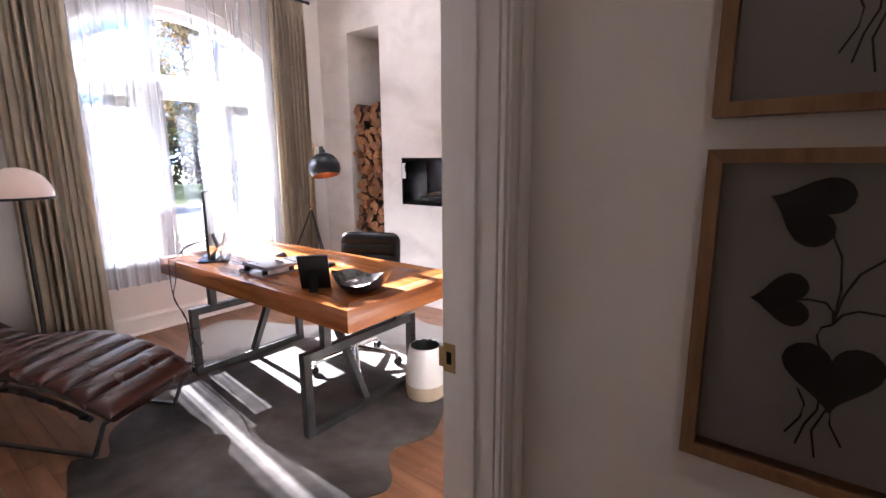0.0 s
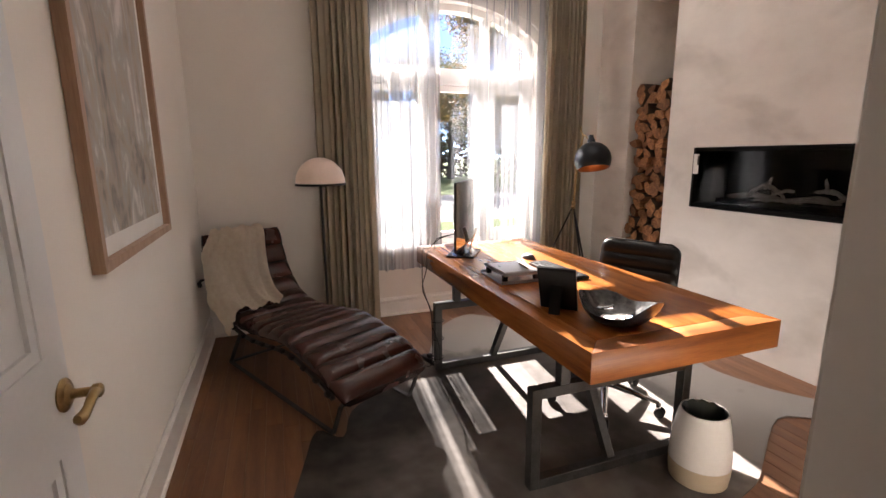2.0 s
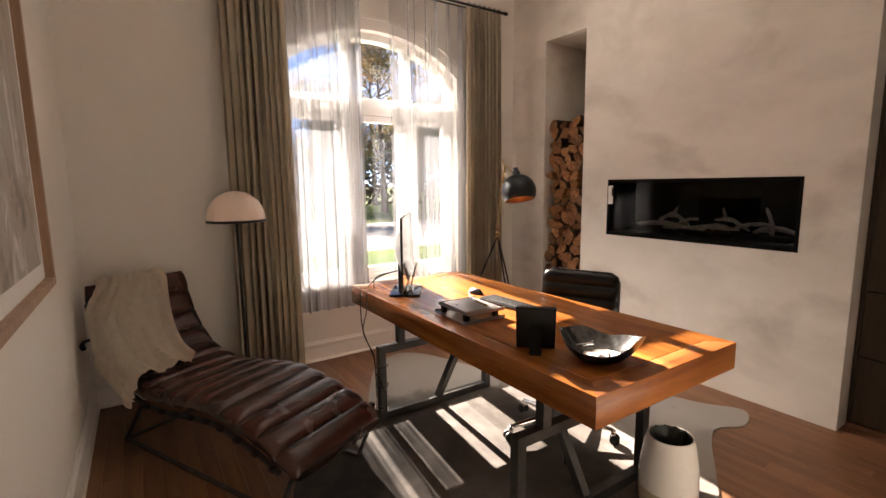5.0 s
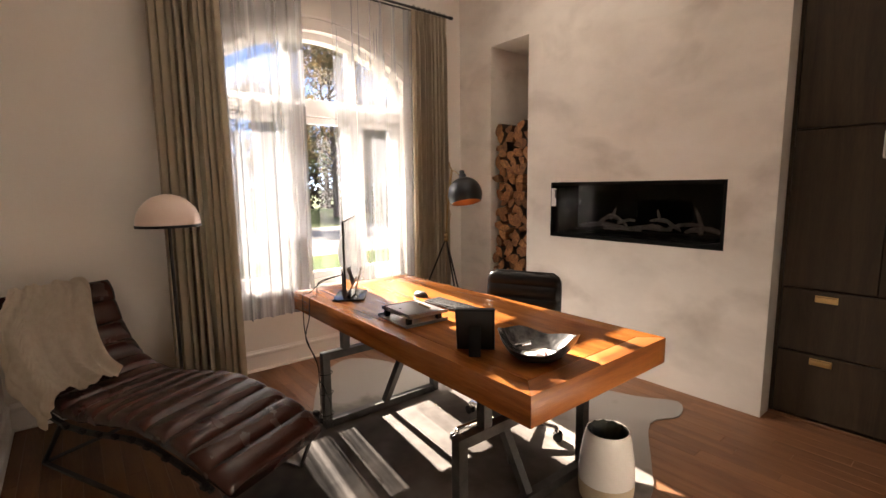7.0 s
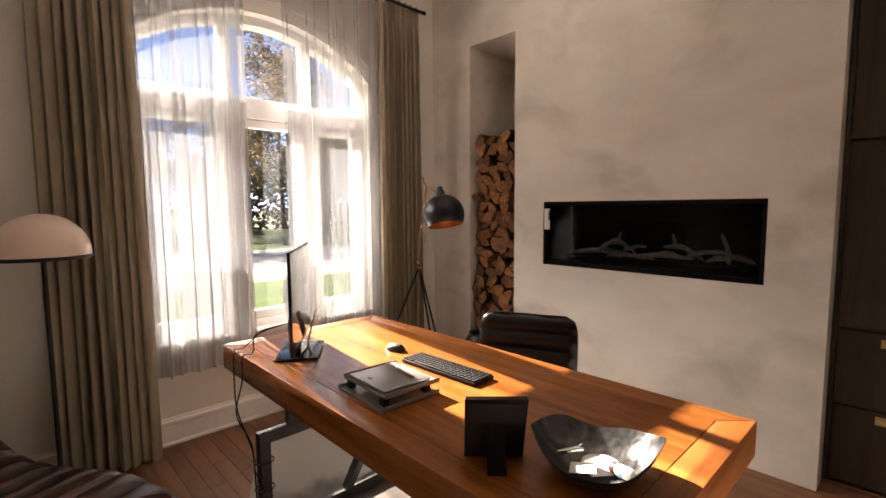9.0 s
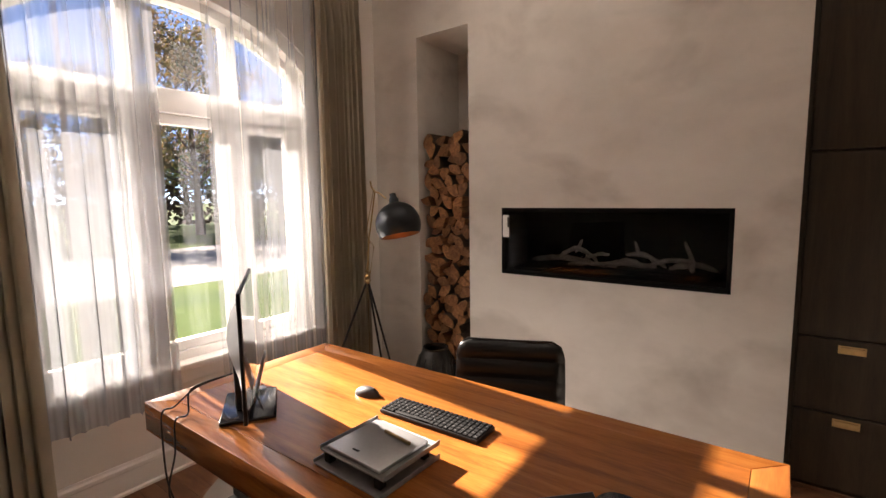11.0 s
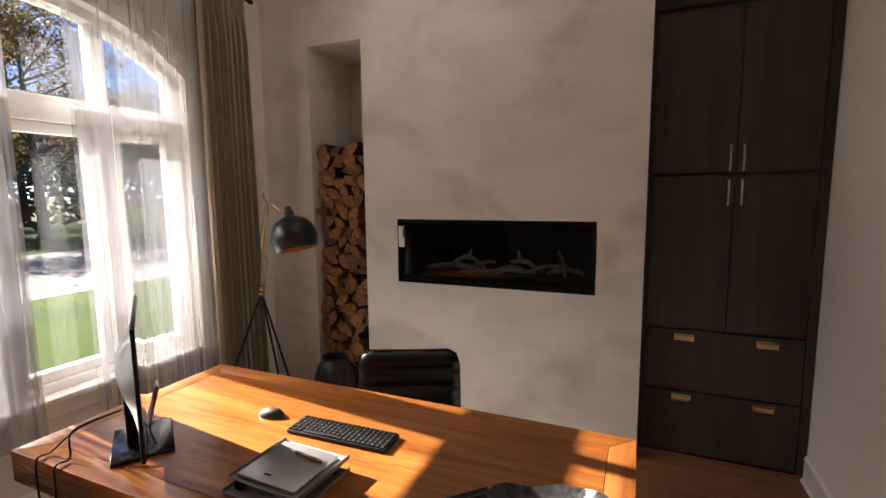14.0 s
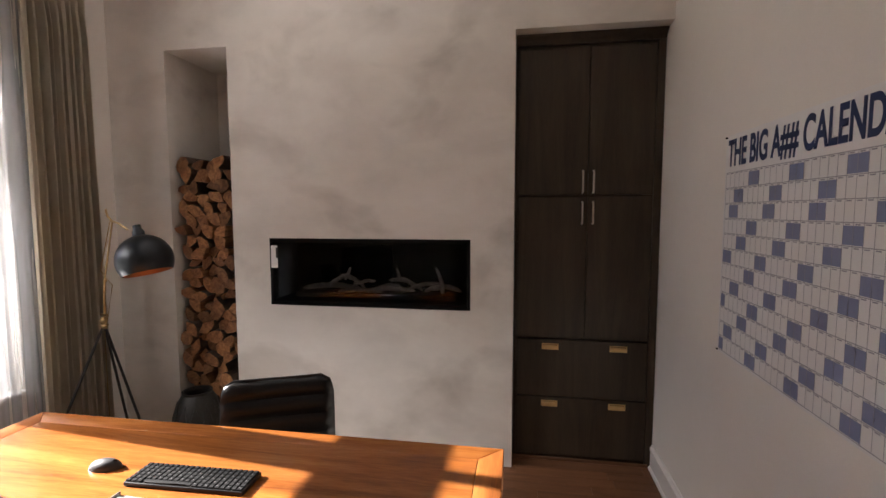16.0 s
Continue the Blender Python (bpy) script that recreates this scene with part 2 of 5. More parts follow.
# north plaster wall with log niche, fireplace hole and cupboard recess
NX0, NX1, NZ1 = -5.985, -5.53, 2.668
FX0, FX1, FZ0, FZ1 = -5.27, -3.94, 0.988, 1.43
CX0, CZ1 = -3.678, 2.66
bm = bmesh.new()
D = 0.55
add_box(bm, (X0, Y1, -0.1), (NX0, Y1 + D, H))
add_box(bm, (NX0, Y1, NZ1), (NX1, Y1 + D, H))
add_box(bm, (NX1, Y1, -0.1), (FX0, Y1 + D, H))
add_box(bm, (FX0, Y1, -0.1), (FX1, Y1 + D, FZ0))
add_box(bm, (FX0, Y1, FZ1), (FX1, Y1 + D, H))
add_box(bm, (FX1, Y1, -0.1), (CX0, Y1 + D, H))
add_box(bm, (CX0, Y1, CZ1), (X1, Y1 + D, H))
add_box(bm, (X0, Y1 + D, -0.1), (X1, Y1 + D + 0.1, H))
structure("wall_north", bm, PLASTER, "mottled beige trowelled plaster wall with niche", "wall")

# east wall with the doorway
DY0, DY1, DZ = 1.665, 2.56, 2.06
bm = bmesh.new()
add_box(bm, (X1, DY1 + 0.02, -0.1), (X1 + 0.15, Y1 + D + 0.1, H))
add_box(bm, (X1, DY0 - 0.02, DZ + 0.02), (X1 + 0.15, DY1 + 0.02, H))
add_box(bm, (X1 + 0.002, Y0, -0.1), (X1 + 0.15, DY0 - 0.02, H))
structure("wall_east", bm, PAINT, "warm white painted wall with a doorway", "wall")

# the lobby outside the door
structure("wall_lobby_north", box((X1 + 0.15, 2.665, -0.1), (-0.75, 2.8, H)), PAINT, "shaded white lobby wall with framed art", "wall")
structure("wall_lobby_east", box((-0.75, 0.35, -0.1), (-0.6, 2.8, H)), PAINT, "plain white lobby wall", "wall")
structure("wall_lobby_south", box((X1 + 0.15, 0.2, -0.1), (-0.6, 0.35, H)), PAINT, "plain white lobby wall", "wall")
structure("wall_lobby_west", box((-2.66, 0.35, -0.1), (-2.56, 1.56, H)), PAINT, "plain white lobby wall", "wall")

# ---- more materials ----
def sheer_material(name, thin, dense, through_light):
    """Voile in thin and dense upright strips; through_light is the share that glows through."""
    m, nt, bs = mat(name)
    nt.nodes.remove(bs)
    co = coords(nt, (1, 1, 1))
    n = node(nt, "TexNoise", Scale=0.9, Detail=1.0)
    st = coords(nt, (1, 9, 0.06))
    s2 = node(nt, "TexNoise", Scale=3.4, Detail=1.0)
    nt.links.new(co, n.inputs["Vector"])
    nt.links.new(st, s2.inputs["Vector"])
    add = nt.nodes.new("ShaderNodeMath")
    nt.links.new(n.outputs[0], add.inputs[0])
    nt.links.new(s2.outputs[0], add.inputs[1])
    fac = nt.nodes.new("ShaderNodeMapRange")
    fac.inputs[1].default_value, fac.inputs[2].default_value = 0.86, 1.10
    fac.inputs[3].default_value, fac.inputs[4].default_value = thin, dense
    nt.links.new(add.outputs[0], fac.inputs[0])
    tr, df, tl, m1, m2 = (nt.nodes.new("ShaderNode" + k) for k in ("BsdfTransparent", "BsdfDiffuse", "BsdfTranslucent", "MixShader", "MixShader"))
    df.inputs[0].default_value = (0.50, 0.52, 0.55, 1)
    tl.inputs[0].default_value = (0.86, 0.91, 0.98, 1)
    m1.inputs[0].default_value = through_light
    nt.links.new(df.outputs[0], m1.inputs[1])
    nt.links.new(tl.outputs[0], m1.inputs[2])
    nt.links.new(fac.outputs[0], m2.inputs[0])
    nt.links.new(tr.outputs[0], m2.inputs[1])
    nt.links.new(m1.outputs[0], m2.inputs[2])
    nt.links.new(m2.outputs[0], nt.nodes["Material Output"].inputs[0])
    return m


def hide_material():
    m, nt, bs = mat("cowhide")
    co = coords(nt)
    big = node(nt, "TexNoise", Scale=1.1, Detail=4.0, Distortion=0.8)
    hair = node(nt, "TexNoise", Scale=260.0, Detail=3.0)
    dap = node(nt, "TexNoise", Scale=9.0, Detail=5.0)
    sep = nt.nodes.new("ShaderNodeSeparateXYZ")
    nt.links.new(co, sep.inputs[0])
    for q in (big, hair, dap):
        nt.links.new(co, q.inputs["Vector"])
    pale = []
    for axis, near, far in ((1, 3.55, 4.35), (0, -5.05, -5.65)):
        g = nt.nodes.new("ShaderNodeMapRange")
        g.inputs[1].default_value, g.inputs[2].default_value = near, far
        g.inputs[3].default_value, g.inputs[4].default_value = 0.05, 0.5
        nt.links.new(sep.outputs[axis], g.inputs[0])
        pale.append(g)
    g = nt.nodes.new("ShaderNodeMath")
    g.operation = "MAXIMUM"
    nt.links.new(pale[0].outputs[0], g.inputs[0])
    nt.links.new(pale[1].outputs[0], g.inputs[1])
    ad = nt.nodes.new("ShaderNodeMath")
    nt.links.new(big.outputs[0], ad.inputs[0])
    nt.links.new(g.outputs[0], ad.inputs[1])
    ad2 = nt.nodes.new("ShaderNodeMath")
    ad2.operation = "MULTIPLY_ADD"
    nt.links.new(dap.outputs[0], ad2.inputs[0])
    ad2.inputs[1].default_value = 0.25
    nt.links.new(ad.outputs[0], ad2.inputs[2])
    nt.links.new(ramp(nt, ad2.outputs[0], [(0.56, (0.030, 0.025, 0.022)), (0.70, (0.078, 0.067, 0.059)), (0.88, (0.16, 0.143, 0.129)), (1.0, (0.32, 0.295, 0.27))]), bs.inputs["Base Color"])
    bs.inputs["Roughness"].default_value = 0.75
    bs.inputs["Sheen Weight"].default_value = 0.04
    bs.inputs["Specular IOR Level"].default_value = 0.12
    bump(nt, bs, hair.outputs[0], 0.5, 0.003)
    return m


def leather_material(name, a, b, rough, wear):
    m, nt, bs = mat(name)
    co = coords(nt)
    big = node(nt, "TexNoise", Scale=6.0, Detail=6.0)
    vor = node(nt, "TexVoronoi", Scale=260.0)
    cr = node(nt, "TexNoise", Scale=28.0, Detail=6.0, Distortion=1.0)
    for q in (big, vor, cr):
        nt.links.new(co, q.inputs["Vector"])
    nt.links.new(ramp(nt, big.outputs[0], [(0.35, a), (0.65, b), (0.85, wear)]), bs.inputs["Base Color"])
    rr = nt.nodes.new("ShaderNodeMapRange")
    rr.inputs[3].default_value, rr.inputs[4].default_value = rough - 0.04, rough + 0.05
    nt.links.new(big.outputs[0], rr.inputs[0])
    nt.links.new(rr.outputs[0], bs.inputs["Roughness"])
    ad = nt.nodes.new("ShaderNodeMath")
    ad.operation = "MULTIPLY_ADD"
    nt.links.new(vor.outputs[0], ad.inputs[0])
    ad.inputs[1].default_value = 0.25
    nt.links.new(cr.outputs[0], ad.inputs[2])
    bump(nt, bs, ad.outputs[0], 0.14, 0.003)
    return m


def art_material():
    m, nt, bs = mat("abstract_art_paint")
    co = coords(nt, (2.4, 1, 1.1))
    a = node(nt, "TexNoise", Scale=1.5, Detail=6.0, Roughness=0.55, Distortion=1.4)
    b = node(nt, "TexNoise", Scale=6.0, Detail=6.0, Distortion=1.0)
    for q in (a, b):
        nt.links.new(co, q.inputs["Vector"])
    ad = nt.nodes.new("ShaderNodeMath")
    ad.operation = "MULTIPLY_ADD"
    nt.links.new(b.outputs[0], ad.inputs[0])
    ad.inputs[1].default_value = 0.4
    nt.links.new(a.outputs[0], ad.inputs[2])
    nt.links.new(ramp(nt, ad.outputs[0], [(0.48, (0.10, 0.09, 0.08)), (0.58, (0.22, 0.20, 0.17)), (0.66, (0.36, 0.30, 0.24)), (0.74, (0.34, 0.325, 0.30)), (0.84, (0.60, 0.57, 0.54))]), bs.inputs["Base Color"])
    bs.inputs["Roughness"].default_value = 0.55
    bump(nt, bs, ad.outputs[0], 0.2, 0.003)
    return m


SHEER = sheer_material("gathered_voile", 0.48, 0.93, 0.056)
SHEERTHIN = sheer_material("flat_voile", 0.34, 0.52, 0.075)
HIDE = hide_material()
DRAPE = cloth("olive_linen", (0.50, 0.43, 0.32), (0.60, 0.53, 0.41), 700)
BROWN = leather_material("brown_leather", (0.037, 0.0112, 0.0076), (0.049, 0.0150, 0.0102), 0.26, (0.052, 0.016, 0.0109))
JET = leather_material("black_leather", (0.005, 0.005, 0.005), (0.008, 0.0078, 0.0078), 0.3, (0.014, 0.014, 0.014))
JET.node_tree.nodes["Principled BSDF"].inputs["Specular IOR Level"].default_value = 0.35
KNIT = surface("cream_knit", (0.80, 0.68, 0.55), (0.90, 0.80, 0.67), 0.95, 30, 240, 0.9, stretch=(1, 1, 1), distance=0.006)
MILK = surface("opal_shade", (0.86, 0.68, 0.58), (0.90, 0.73, 0.63), 0.3, 3, 60, 0.0)
GUN = surface("gunmetal_shade", (0.014, 0.017, 0.020), (0.024, 0.028, 0.032), 0.33, 5, 150, 0.06, 0.5)
COPPER = surface("copper_lining", (0.34, 0.13, 0.05), (0.44, 0.18, 0.07), 0.4, 5, 90, 0.03, 0.7)
CABWOOD = wood("espresso_veneer", (0.026, 0.0175, 0.0105), (0.040, 0.027, 0.0165), (0.058, 0.040, 0.025), 0.45, 6, "z", 0.06, 0.05)
CABWOOD.node_tree.nodes["Principled BSDF"].inputs["Specular IOR Level"].default_value = 0.3
PULL = surface("polished_brass", (0.62, 0.44, 0.20), (0.78, 0.58, 0.30), 0.34, 12, 90, 0.05, 1.0)
NICKEL = surface("satin_nickel", (0.55, 0.50, 0.44), (0.66, 0.61, 0.55), 0.3, 5, 90, 0.02, 1.0)
FRAMEOAK = wood("oak_frame", (0.27, 0.16, 0.095), (0.36, 0.225, 0.145), (0.44, 0.29, 0.195), 0.5, 6, "z", 0.05)
FRAMEWAL = wood("walnut_frame", (0.15, 0.075, 0.032), (0.22, 0.115, 0.05), (0.29, 0.16, 0.075), 0.5, 6, "z", 0.08)
BARK = surface("log_bark", (0.03, 0.018, 0.011), (0.09, 0.055, 0.032), 0.9, 20, 90, 0.8, distance=0.006)
PAPER = surface("white_paper", (0.74, 0.73, 0.71), (0.79, 0.78, 0.76), 0.75, 3, 200, 0.03)
GLAZE = surface("cream_glaze", (0.66, 0.645, 0.61), (0.73, 0.715, 0.68), 0.11, 4, 60, 0.03)
CLAY = surface("raw_clay", (0.40, 0.32, 0.215), (0.48, 0.39, 0.27), 0.85, 6, 250, 0.4)
LINER = surface("dark_green_glaze", (0.02, 0.03, 0.026), (0.05, 0.065, 0.058), 0.3, 8, 60, 0.05)
PLASTIC = surface("black_plastic", (0.012, 0.012, 0.013), (0.02, 0.02, 0.021), 0.35, 8, 300, 0.08)
KEYCAP = surface("key_plastic", (0.004, 0.004, 0.0045), (0.007, 0.007, 0.0075), 0.85, 8, 300, 0.08)
LEGEND = surface("white_legend_ink", (0.07, 0.07, 0.07), (0.10, 0.10, 0.10), 0.9, 5, 90, 0.0)
for m in (KEYCAP, PLASTIC, LEGEND):
    m.node_tree.nodes["Principled BSDF"].inputs["Specular IOR Level"].default_value = 0.15
SILVER = surface("silver_plastic", (0.45, 0.46, 0.47), (0.55, 0.56, 0.57), 0.3, 5, 90, 0.03, 0.6)
SMOKE = surface("grey_acrylic_tray", (0.20, 0.20, 0.20), (0.30, 0.30, 0.30), 0.2, 6, 90, 0.03)
CHAR = surface("firebox_black", (0.003, 0.003, 0.003), (0.007, 0.0065, 0.006), 0.8, 8, 120, 0.2)
CHAR.node_tree.nodes["Principled BSDF"].inputs["Specular IOR Level"].default_value = 0.08
DRIFT = surface("ceramic_driftwood", (0.09, 0.08, 0.07), (0.27, 0.245, 0.22), 0.85, 14, 90, 0.7, distance=0.006)
INK = surface("navy_ink", (0.012, 0.025, 0.09), (0.016, 0.032, 0.11), 0.6, 5, 90, 0.0)
BLUE = surface("blue_print", (0.19, 0.215, 0.345), (0.22, 0.245, 0.385), 0.7, 5, 90, 0.0)
GRID = surface("grey_print", (0.30, 0.30, 0.33), (0.36, 0.36, 0.38), 0.7, 5, 90, 0.0)
LEAFDARK = surface("pressed_leaf", (0.010, 0.007, 0.008), (0.025, 0.016, 0.016), 0.8, 30, 200, 0.5)
MAT = surface("picture_mat", (0.50, 0.475, 0.45), (0.56, 0.53, 0.505), 0.85, 3, 150, 0.1)


def mirror_glass(name, ior, tint=(1, 1, 1)):
    m, nt, bs = mat(name)
    nt.nodes.remove(bs)
    g, t, x, f = (nt.nodes.new("ShaderNode" + k) for k in ("BsdfGlossy", "BsdfTransparent", "MixShader", "Fresnel"))
    g.inputs["Roughness"].default_value = 0.02
    t.inputs[0].default_value = (*tint, 1)
    f.inputs[0].default_value = ior
    nt.links.new(f.outputs[0], x.inputs[0])
    nt.links.new(t.outputs[0], x.inputs[1])
    nt.links.new(g.outputs[0], x.inputs[2])
    nt.links.new(x.outputs[0], nt.nodes["Material Output"].inputs[0])
    return m


PICGLASS = mirror_glass("picture_glass", 1.45)
FIREGLASS = mirror_glass("fireplace_glass", 1.22, (0.85, 0.85, 0.85))

# ---- window ----
window = thing("window_1", "white three-light casement window with an arched transom", "window", kind="structure")
FXW = X0 - 0.10                       # the frame's plane
MUL = (3.405, 3.955)                  # the two mullions


def bar(lo, hi):
    return box(lo, hi, 0.006, 2)


frame_ob = part("window_frame", bar((FXW - 0.05, WY0, SILL), (FXW + 0.05, WY0 + 0.05, SPRING + 0.04)), TRIM, window)
part("window_frame", bar((FXW - 0.05, WY1 - 0.05, SILL), (FXW + 0.05, WY1, SPRING + 0.04)), TRIM, window)
part("window_frame", bar((FXW - 0.05, WY0 + 0.05, SILL), (FXW + 0.05, WY1 - 0.05, SILL + 0.05)), TRIM, window)
arc = arc_points()
part("window_frame", prism(bmesh.new(), arc + [(y, z - 0.055) for y, z in reversed(arc)], FXW - 0.05, FXW + 0.05, "x"), TRIM, window, smooth=False)
part("transom_bar", bar((FXW - 0.055, WY0 + 0.05, 1.985), (FXW + 0.055, WY1 - 0.05, 2.115)), TRIM, window)
for y in MUL:
    part("mullion", bar((FXW - 0.055, y - 0.05, SILL + 0.05), (FXW + 0.055, y + 0.05, 1.985)), TRIM, window)
edges = [WY0 + 0.05, MUL[0] - 0.05, MUL[0] + 0.05, MUL[1] - 0.05, MUL[1] + 0.05, WY1 - 0.05]
for a, b in zip(edges[::2], edges[1::2]):
    bm = bmesh.new()
    z0, z1, w = SILL + 0.052, 1.982, 0.045
    add_box(bm, (FXW - 0.03, a + 0.003, z0), (FXW + 0.025, a + w, z1), 0.004)
    add_box(bm, (FXW - 0.03, b - w, z0), (FXW + 0.025, b - 0.003, z1), 0.004)
    add_box(bm, (FXW - 0.03, a + w, z0), (FXW + 0.025, b - w, z0 + 0.055), 0.004)
    add_box(bm, (FXW - 0.03, a + w, z1 - 0.055), (FXW + 0.025, b - w, z1), 0.004)
    sash = part("sash", bm, TRIM, window)
    pane = part("pane", box((FXW - 0.006, a + w, z0 + 0.055), (FXW, b - w, z1 - 0.055)), GLASSY, sash, "clear glass")
    pane.visible_shadow = False
for a, b in ((WY0 + 0.05, MUL[0] - 0.03), (MUL[0] + 0.03, MUL[1] - 0.03), (MUL[1] + 0.03, WY1 - 0.05)):
    ys = [a + (b - a) * i / 10 for i in range(11)]
    pane = part("pane", prism(bmesh.new(), [(y, arch(y) - 0.055) for y in ys] + [(b, 2.115), (a, 2.115)], FXW - 0.006, FXW, "x"), GLASSY, window, "clear glass", smooth=False)
    pane.visible_shadow = False
for y in MUL:
    part("mullion", bar((FXW - 0.045, y - 0.03, 2.115), (FXW + 0.045, y + 0.03, arch(y) - 0.05)), TRIM, window)
outer = arc_points(0.085)
part("casing", prism(bmesh.new(), arc_points(0.0) + list(reversed(outer)), X0 + 0.001, X0 + 0.022, "x"), TRIM, window, smooth=False)
outer2 = arc_points(0.105)
part("casing_bead", prism(bmesh.new(), arc_points(0.085) + list(reversed(outer2)), X0 + 0.001, X0 + 0.034, "x"), TRIM, window, smooth=False)
for a, b in ((WY0 - 0.085, WY0), (WY1, WY1 + 0.085)):
    part("casing", box((X0 + 0.001, a, SILL - 0.02), (X0 + 0.022, b, SPRING + 0.03), 0.004), TRIM, window)
part("window_sill", box((X0 - 0.05, WY0 - 0.12, SILL - 0.03), (X0 + 0.05, WY1 + 0.12, SILL + 0.004), 0.008, 2), TRIM, window)
part("apron", box((X0 + 0.001, WY0 - 0.08, SILL - 0.11), (X0 + 0.018, WY1 + 0.08, SILL - 0.03), 0.004), TRIM, window)


def baseboard(name, a, b, inward, h=0.165):
    """A tall skirting with a moulded cap and a small shoe, from a to b along a wall."""
    a, b, n = Vector(a), Vector(b), Vector(inward)
    d = (b - a).normalized()
    prof = [(0, 0.001), (0.026, 0.001), (0.026, 0.014), (0.016, 0.022), (0.015, h - 0.045), (0.019, h - 0.04), (0.019, h - 0.022), (0.010, h - 0.012), (0.007, h), (0, h)]
    bm = bmesh.new()
    ring = [[bm.verts.new(p + n * u + Vector((0, 0, v))) for u, v in prof] for p in (a, b)]
    for i in range(len(prof)):
        j = (i + 1) % len(prof)
        bm.faces.new((ring[0][i], ring[0][j], ring[1][j], ring[1][i]))
    bm.faces.new(ring[0])
    bm.faces.new(ring[1][::-1])
    return structure(name, bm, TRIM, "white painted moulded baseboard", "baseboard")


baseboard("baseboard_west", (X0 + 0.001, Y0 + 0.02, 0), (X0 + 0.001, Y1, 0), (1, 0, 0))
baseboard("baseboard_south", (X0 + 0.02, Y0 + 0.001, 0), (-2.83, Y0 + 0.001, 0), (0, 1, 0), 0.18)
baseboard("baseboard_east", (X1 - 0.001, DY1 + 0.03, 0), (X1 - 0.001, 5.235, 0), (-1, 0, 0), 0.16)
baseboard("baseboard_lobby", (-2.60, 2.664, 0), (-0.76, 2.664, 0), (0, -1, 0), 0.16)

# ---- curtains ----
def curtain(name, material, x, y0, y1, z0, z1, folds, depth, label, pleats=False, seed=1, flare=0.0, n=None, double=0.02):
    rnd = random.Random(seed)
    ph = [rnd.uniform(0, 6.28) for _ in range(6)]
    bm = bmesh.new()
    n = n or folds * 14
    rows = [0, 0.03, 0.045, 0.06, 0.1, 0.2, 0.35, 0.5, 0.65, 0.8, 0.92, 1.0]
    grid = []
    for r in rows:
        z = z1 + (z0 - z1) * r
        line = []
        for i in range(n + 1):
            u = i / n
            mid = (y0 + y1) / 2
            spread = 1 + flare * r
            w = u + 0.012 * math.sin(6.28 * u * 2.3 + ph[0]) + 0.008 * math.sin(6.28 * u * 5.1 + ph[1])
            y = mid + (u - 0.5) * (y1 - y0) * spread
            amp = depth * (0.75 + 0.35 * math.sin(6.28 * u * 1.7 + ph[2])) * (0.85 + 0.2 * math.sin(3 * r + 4 * u + ph[3]))
            if pleats and r < 0.05:
                amp *= 0.55
            if pleats and 0.04 < r < 0.07:
                amp *= 0.75
            a = 6.28 * folds * w + 0.5 * math.sin(2.2 * r + ph[4])
            if pleats:
                xx = x + amp * (2 * abs(math.sin(a / 2)) ** 0.85 - 1) + 0.12 * amp * math.sin(0.37 * a + ph[5])
                back = 0.010 * math.cos(a) * (1 if r > 0.05 else 0.3)
            else:
                xx = x + amp * math.sin(a) + 0.25 * amp * math.sin(2.1 * a + ph[5])
                back = double * math.cos(a) * (0.75 + 0.5 * math.sin(2.3 * w * 6.28 + ph[2])) * (0.55 + 0.45 * r)
            hem = 0.006 * math.sin(a * 0.5 + ph[1]) if r > 0.99 else 0
            line.append(bm.verts.new((xx, y + back, z + hem)))
        grid.append(line)
    for a, b in zip(grid, grid[1:]):
        for i in range(n):
            bm.faces.new((a[i], a[i + 1], b[i + 1], b[i]))
    if pleats:
        bmesh.ops.solidify(bm, geom=list(bm.faces), thickness=0.004)
    ob = thing(name, label, "curtain", group="window curtains")
    part("panel", bm, material, ob)
    return ob


drape_l = curtain("curtain", DRAPE, -6.27, 2.45, 2.87, 0.012, 2.925, 9, 0.05, "olive linen pleated drape drawn beside the window", True, 3, 0.08)
drape_r = curtain("curtain", DRAPE, -6.27, 4.43, 4.83, 0.012, 2.925, 9, 0.05, "olive linen pleated drape beside the tripod lamp", True, 7, 0.05)
for ob, y0, y1 in ((drape_l, 2.45, 2.87), (drape_r, 4.43, 4.83)):
    for k in range(7):
        y = y0 + 0.03 + (y1 - y0 - 0.06) * k / 6
        bm = bmesh.new()
        tube(bm, [(-6.27 + 0.02 * math.cos(a), y, 2.945 + 0.02 * math.sin(a)) for a in [6.283 * q / 12 for q in range(12)]], 0.003, 6, True)
        part("ring", bm, BLACK, ob, "black curtain ring")
curtain("sheer_curtain", SHEER, -6.335, 2.80, 3.47, 0.43, 2.94, 9, 0.022, "white translucent voile sheer over the window", False, 11, 0.02, 200)
curtain("sheer_curtain", SHEERTHIN, -6.335, 3.715, 4.55, 0.43, 2.94, 6, 0.018, "white translucent voile sheer over the window", False, 15, 0.02, 180, 0.008)
rod = thing("curtain_rod", "slim black metal curtain rod above the window", "curtain rod")
part("rail", tube(bmesh.new(), [(-6.27, 2.35, 2.945), (-6.27, 4.88, 2.945)], 0.011, 12), BLACK, rod)
part("sheer_rail", tube(bmesh.new(), [(-6.335, 2.5, 2.945), (-6.335, 4.84, 2.945)], 0.008, 10), BLACK, rod)
for y in (2.35, 4.88):
    part("finial", lathe(bmesh.new(), [(0, -0.02), (0.014, -0.018), (0.016, 0), (0.014, 0.018), (0, 0.02)], 14, pose(-6.27, y, 2.945, 90)), BLACK, rod)
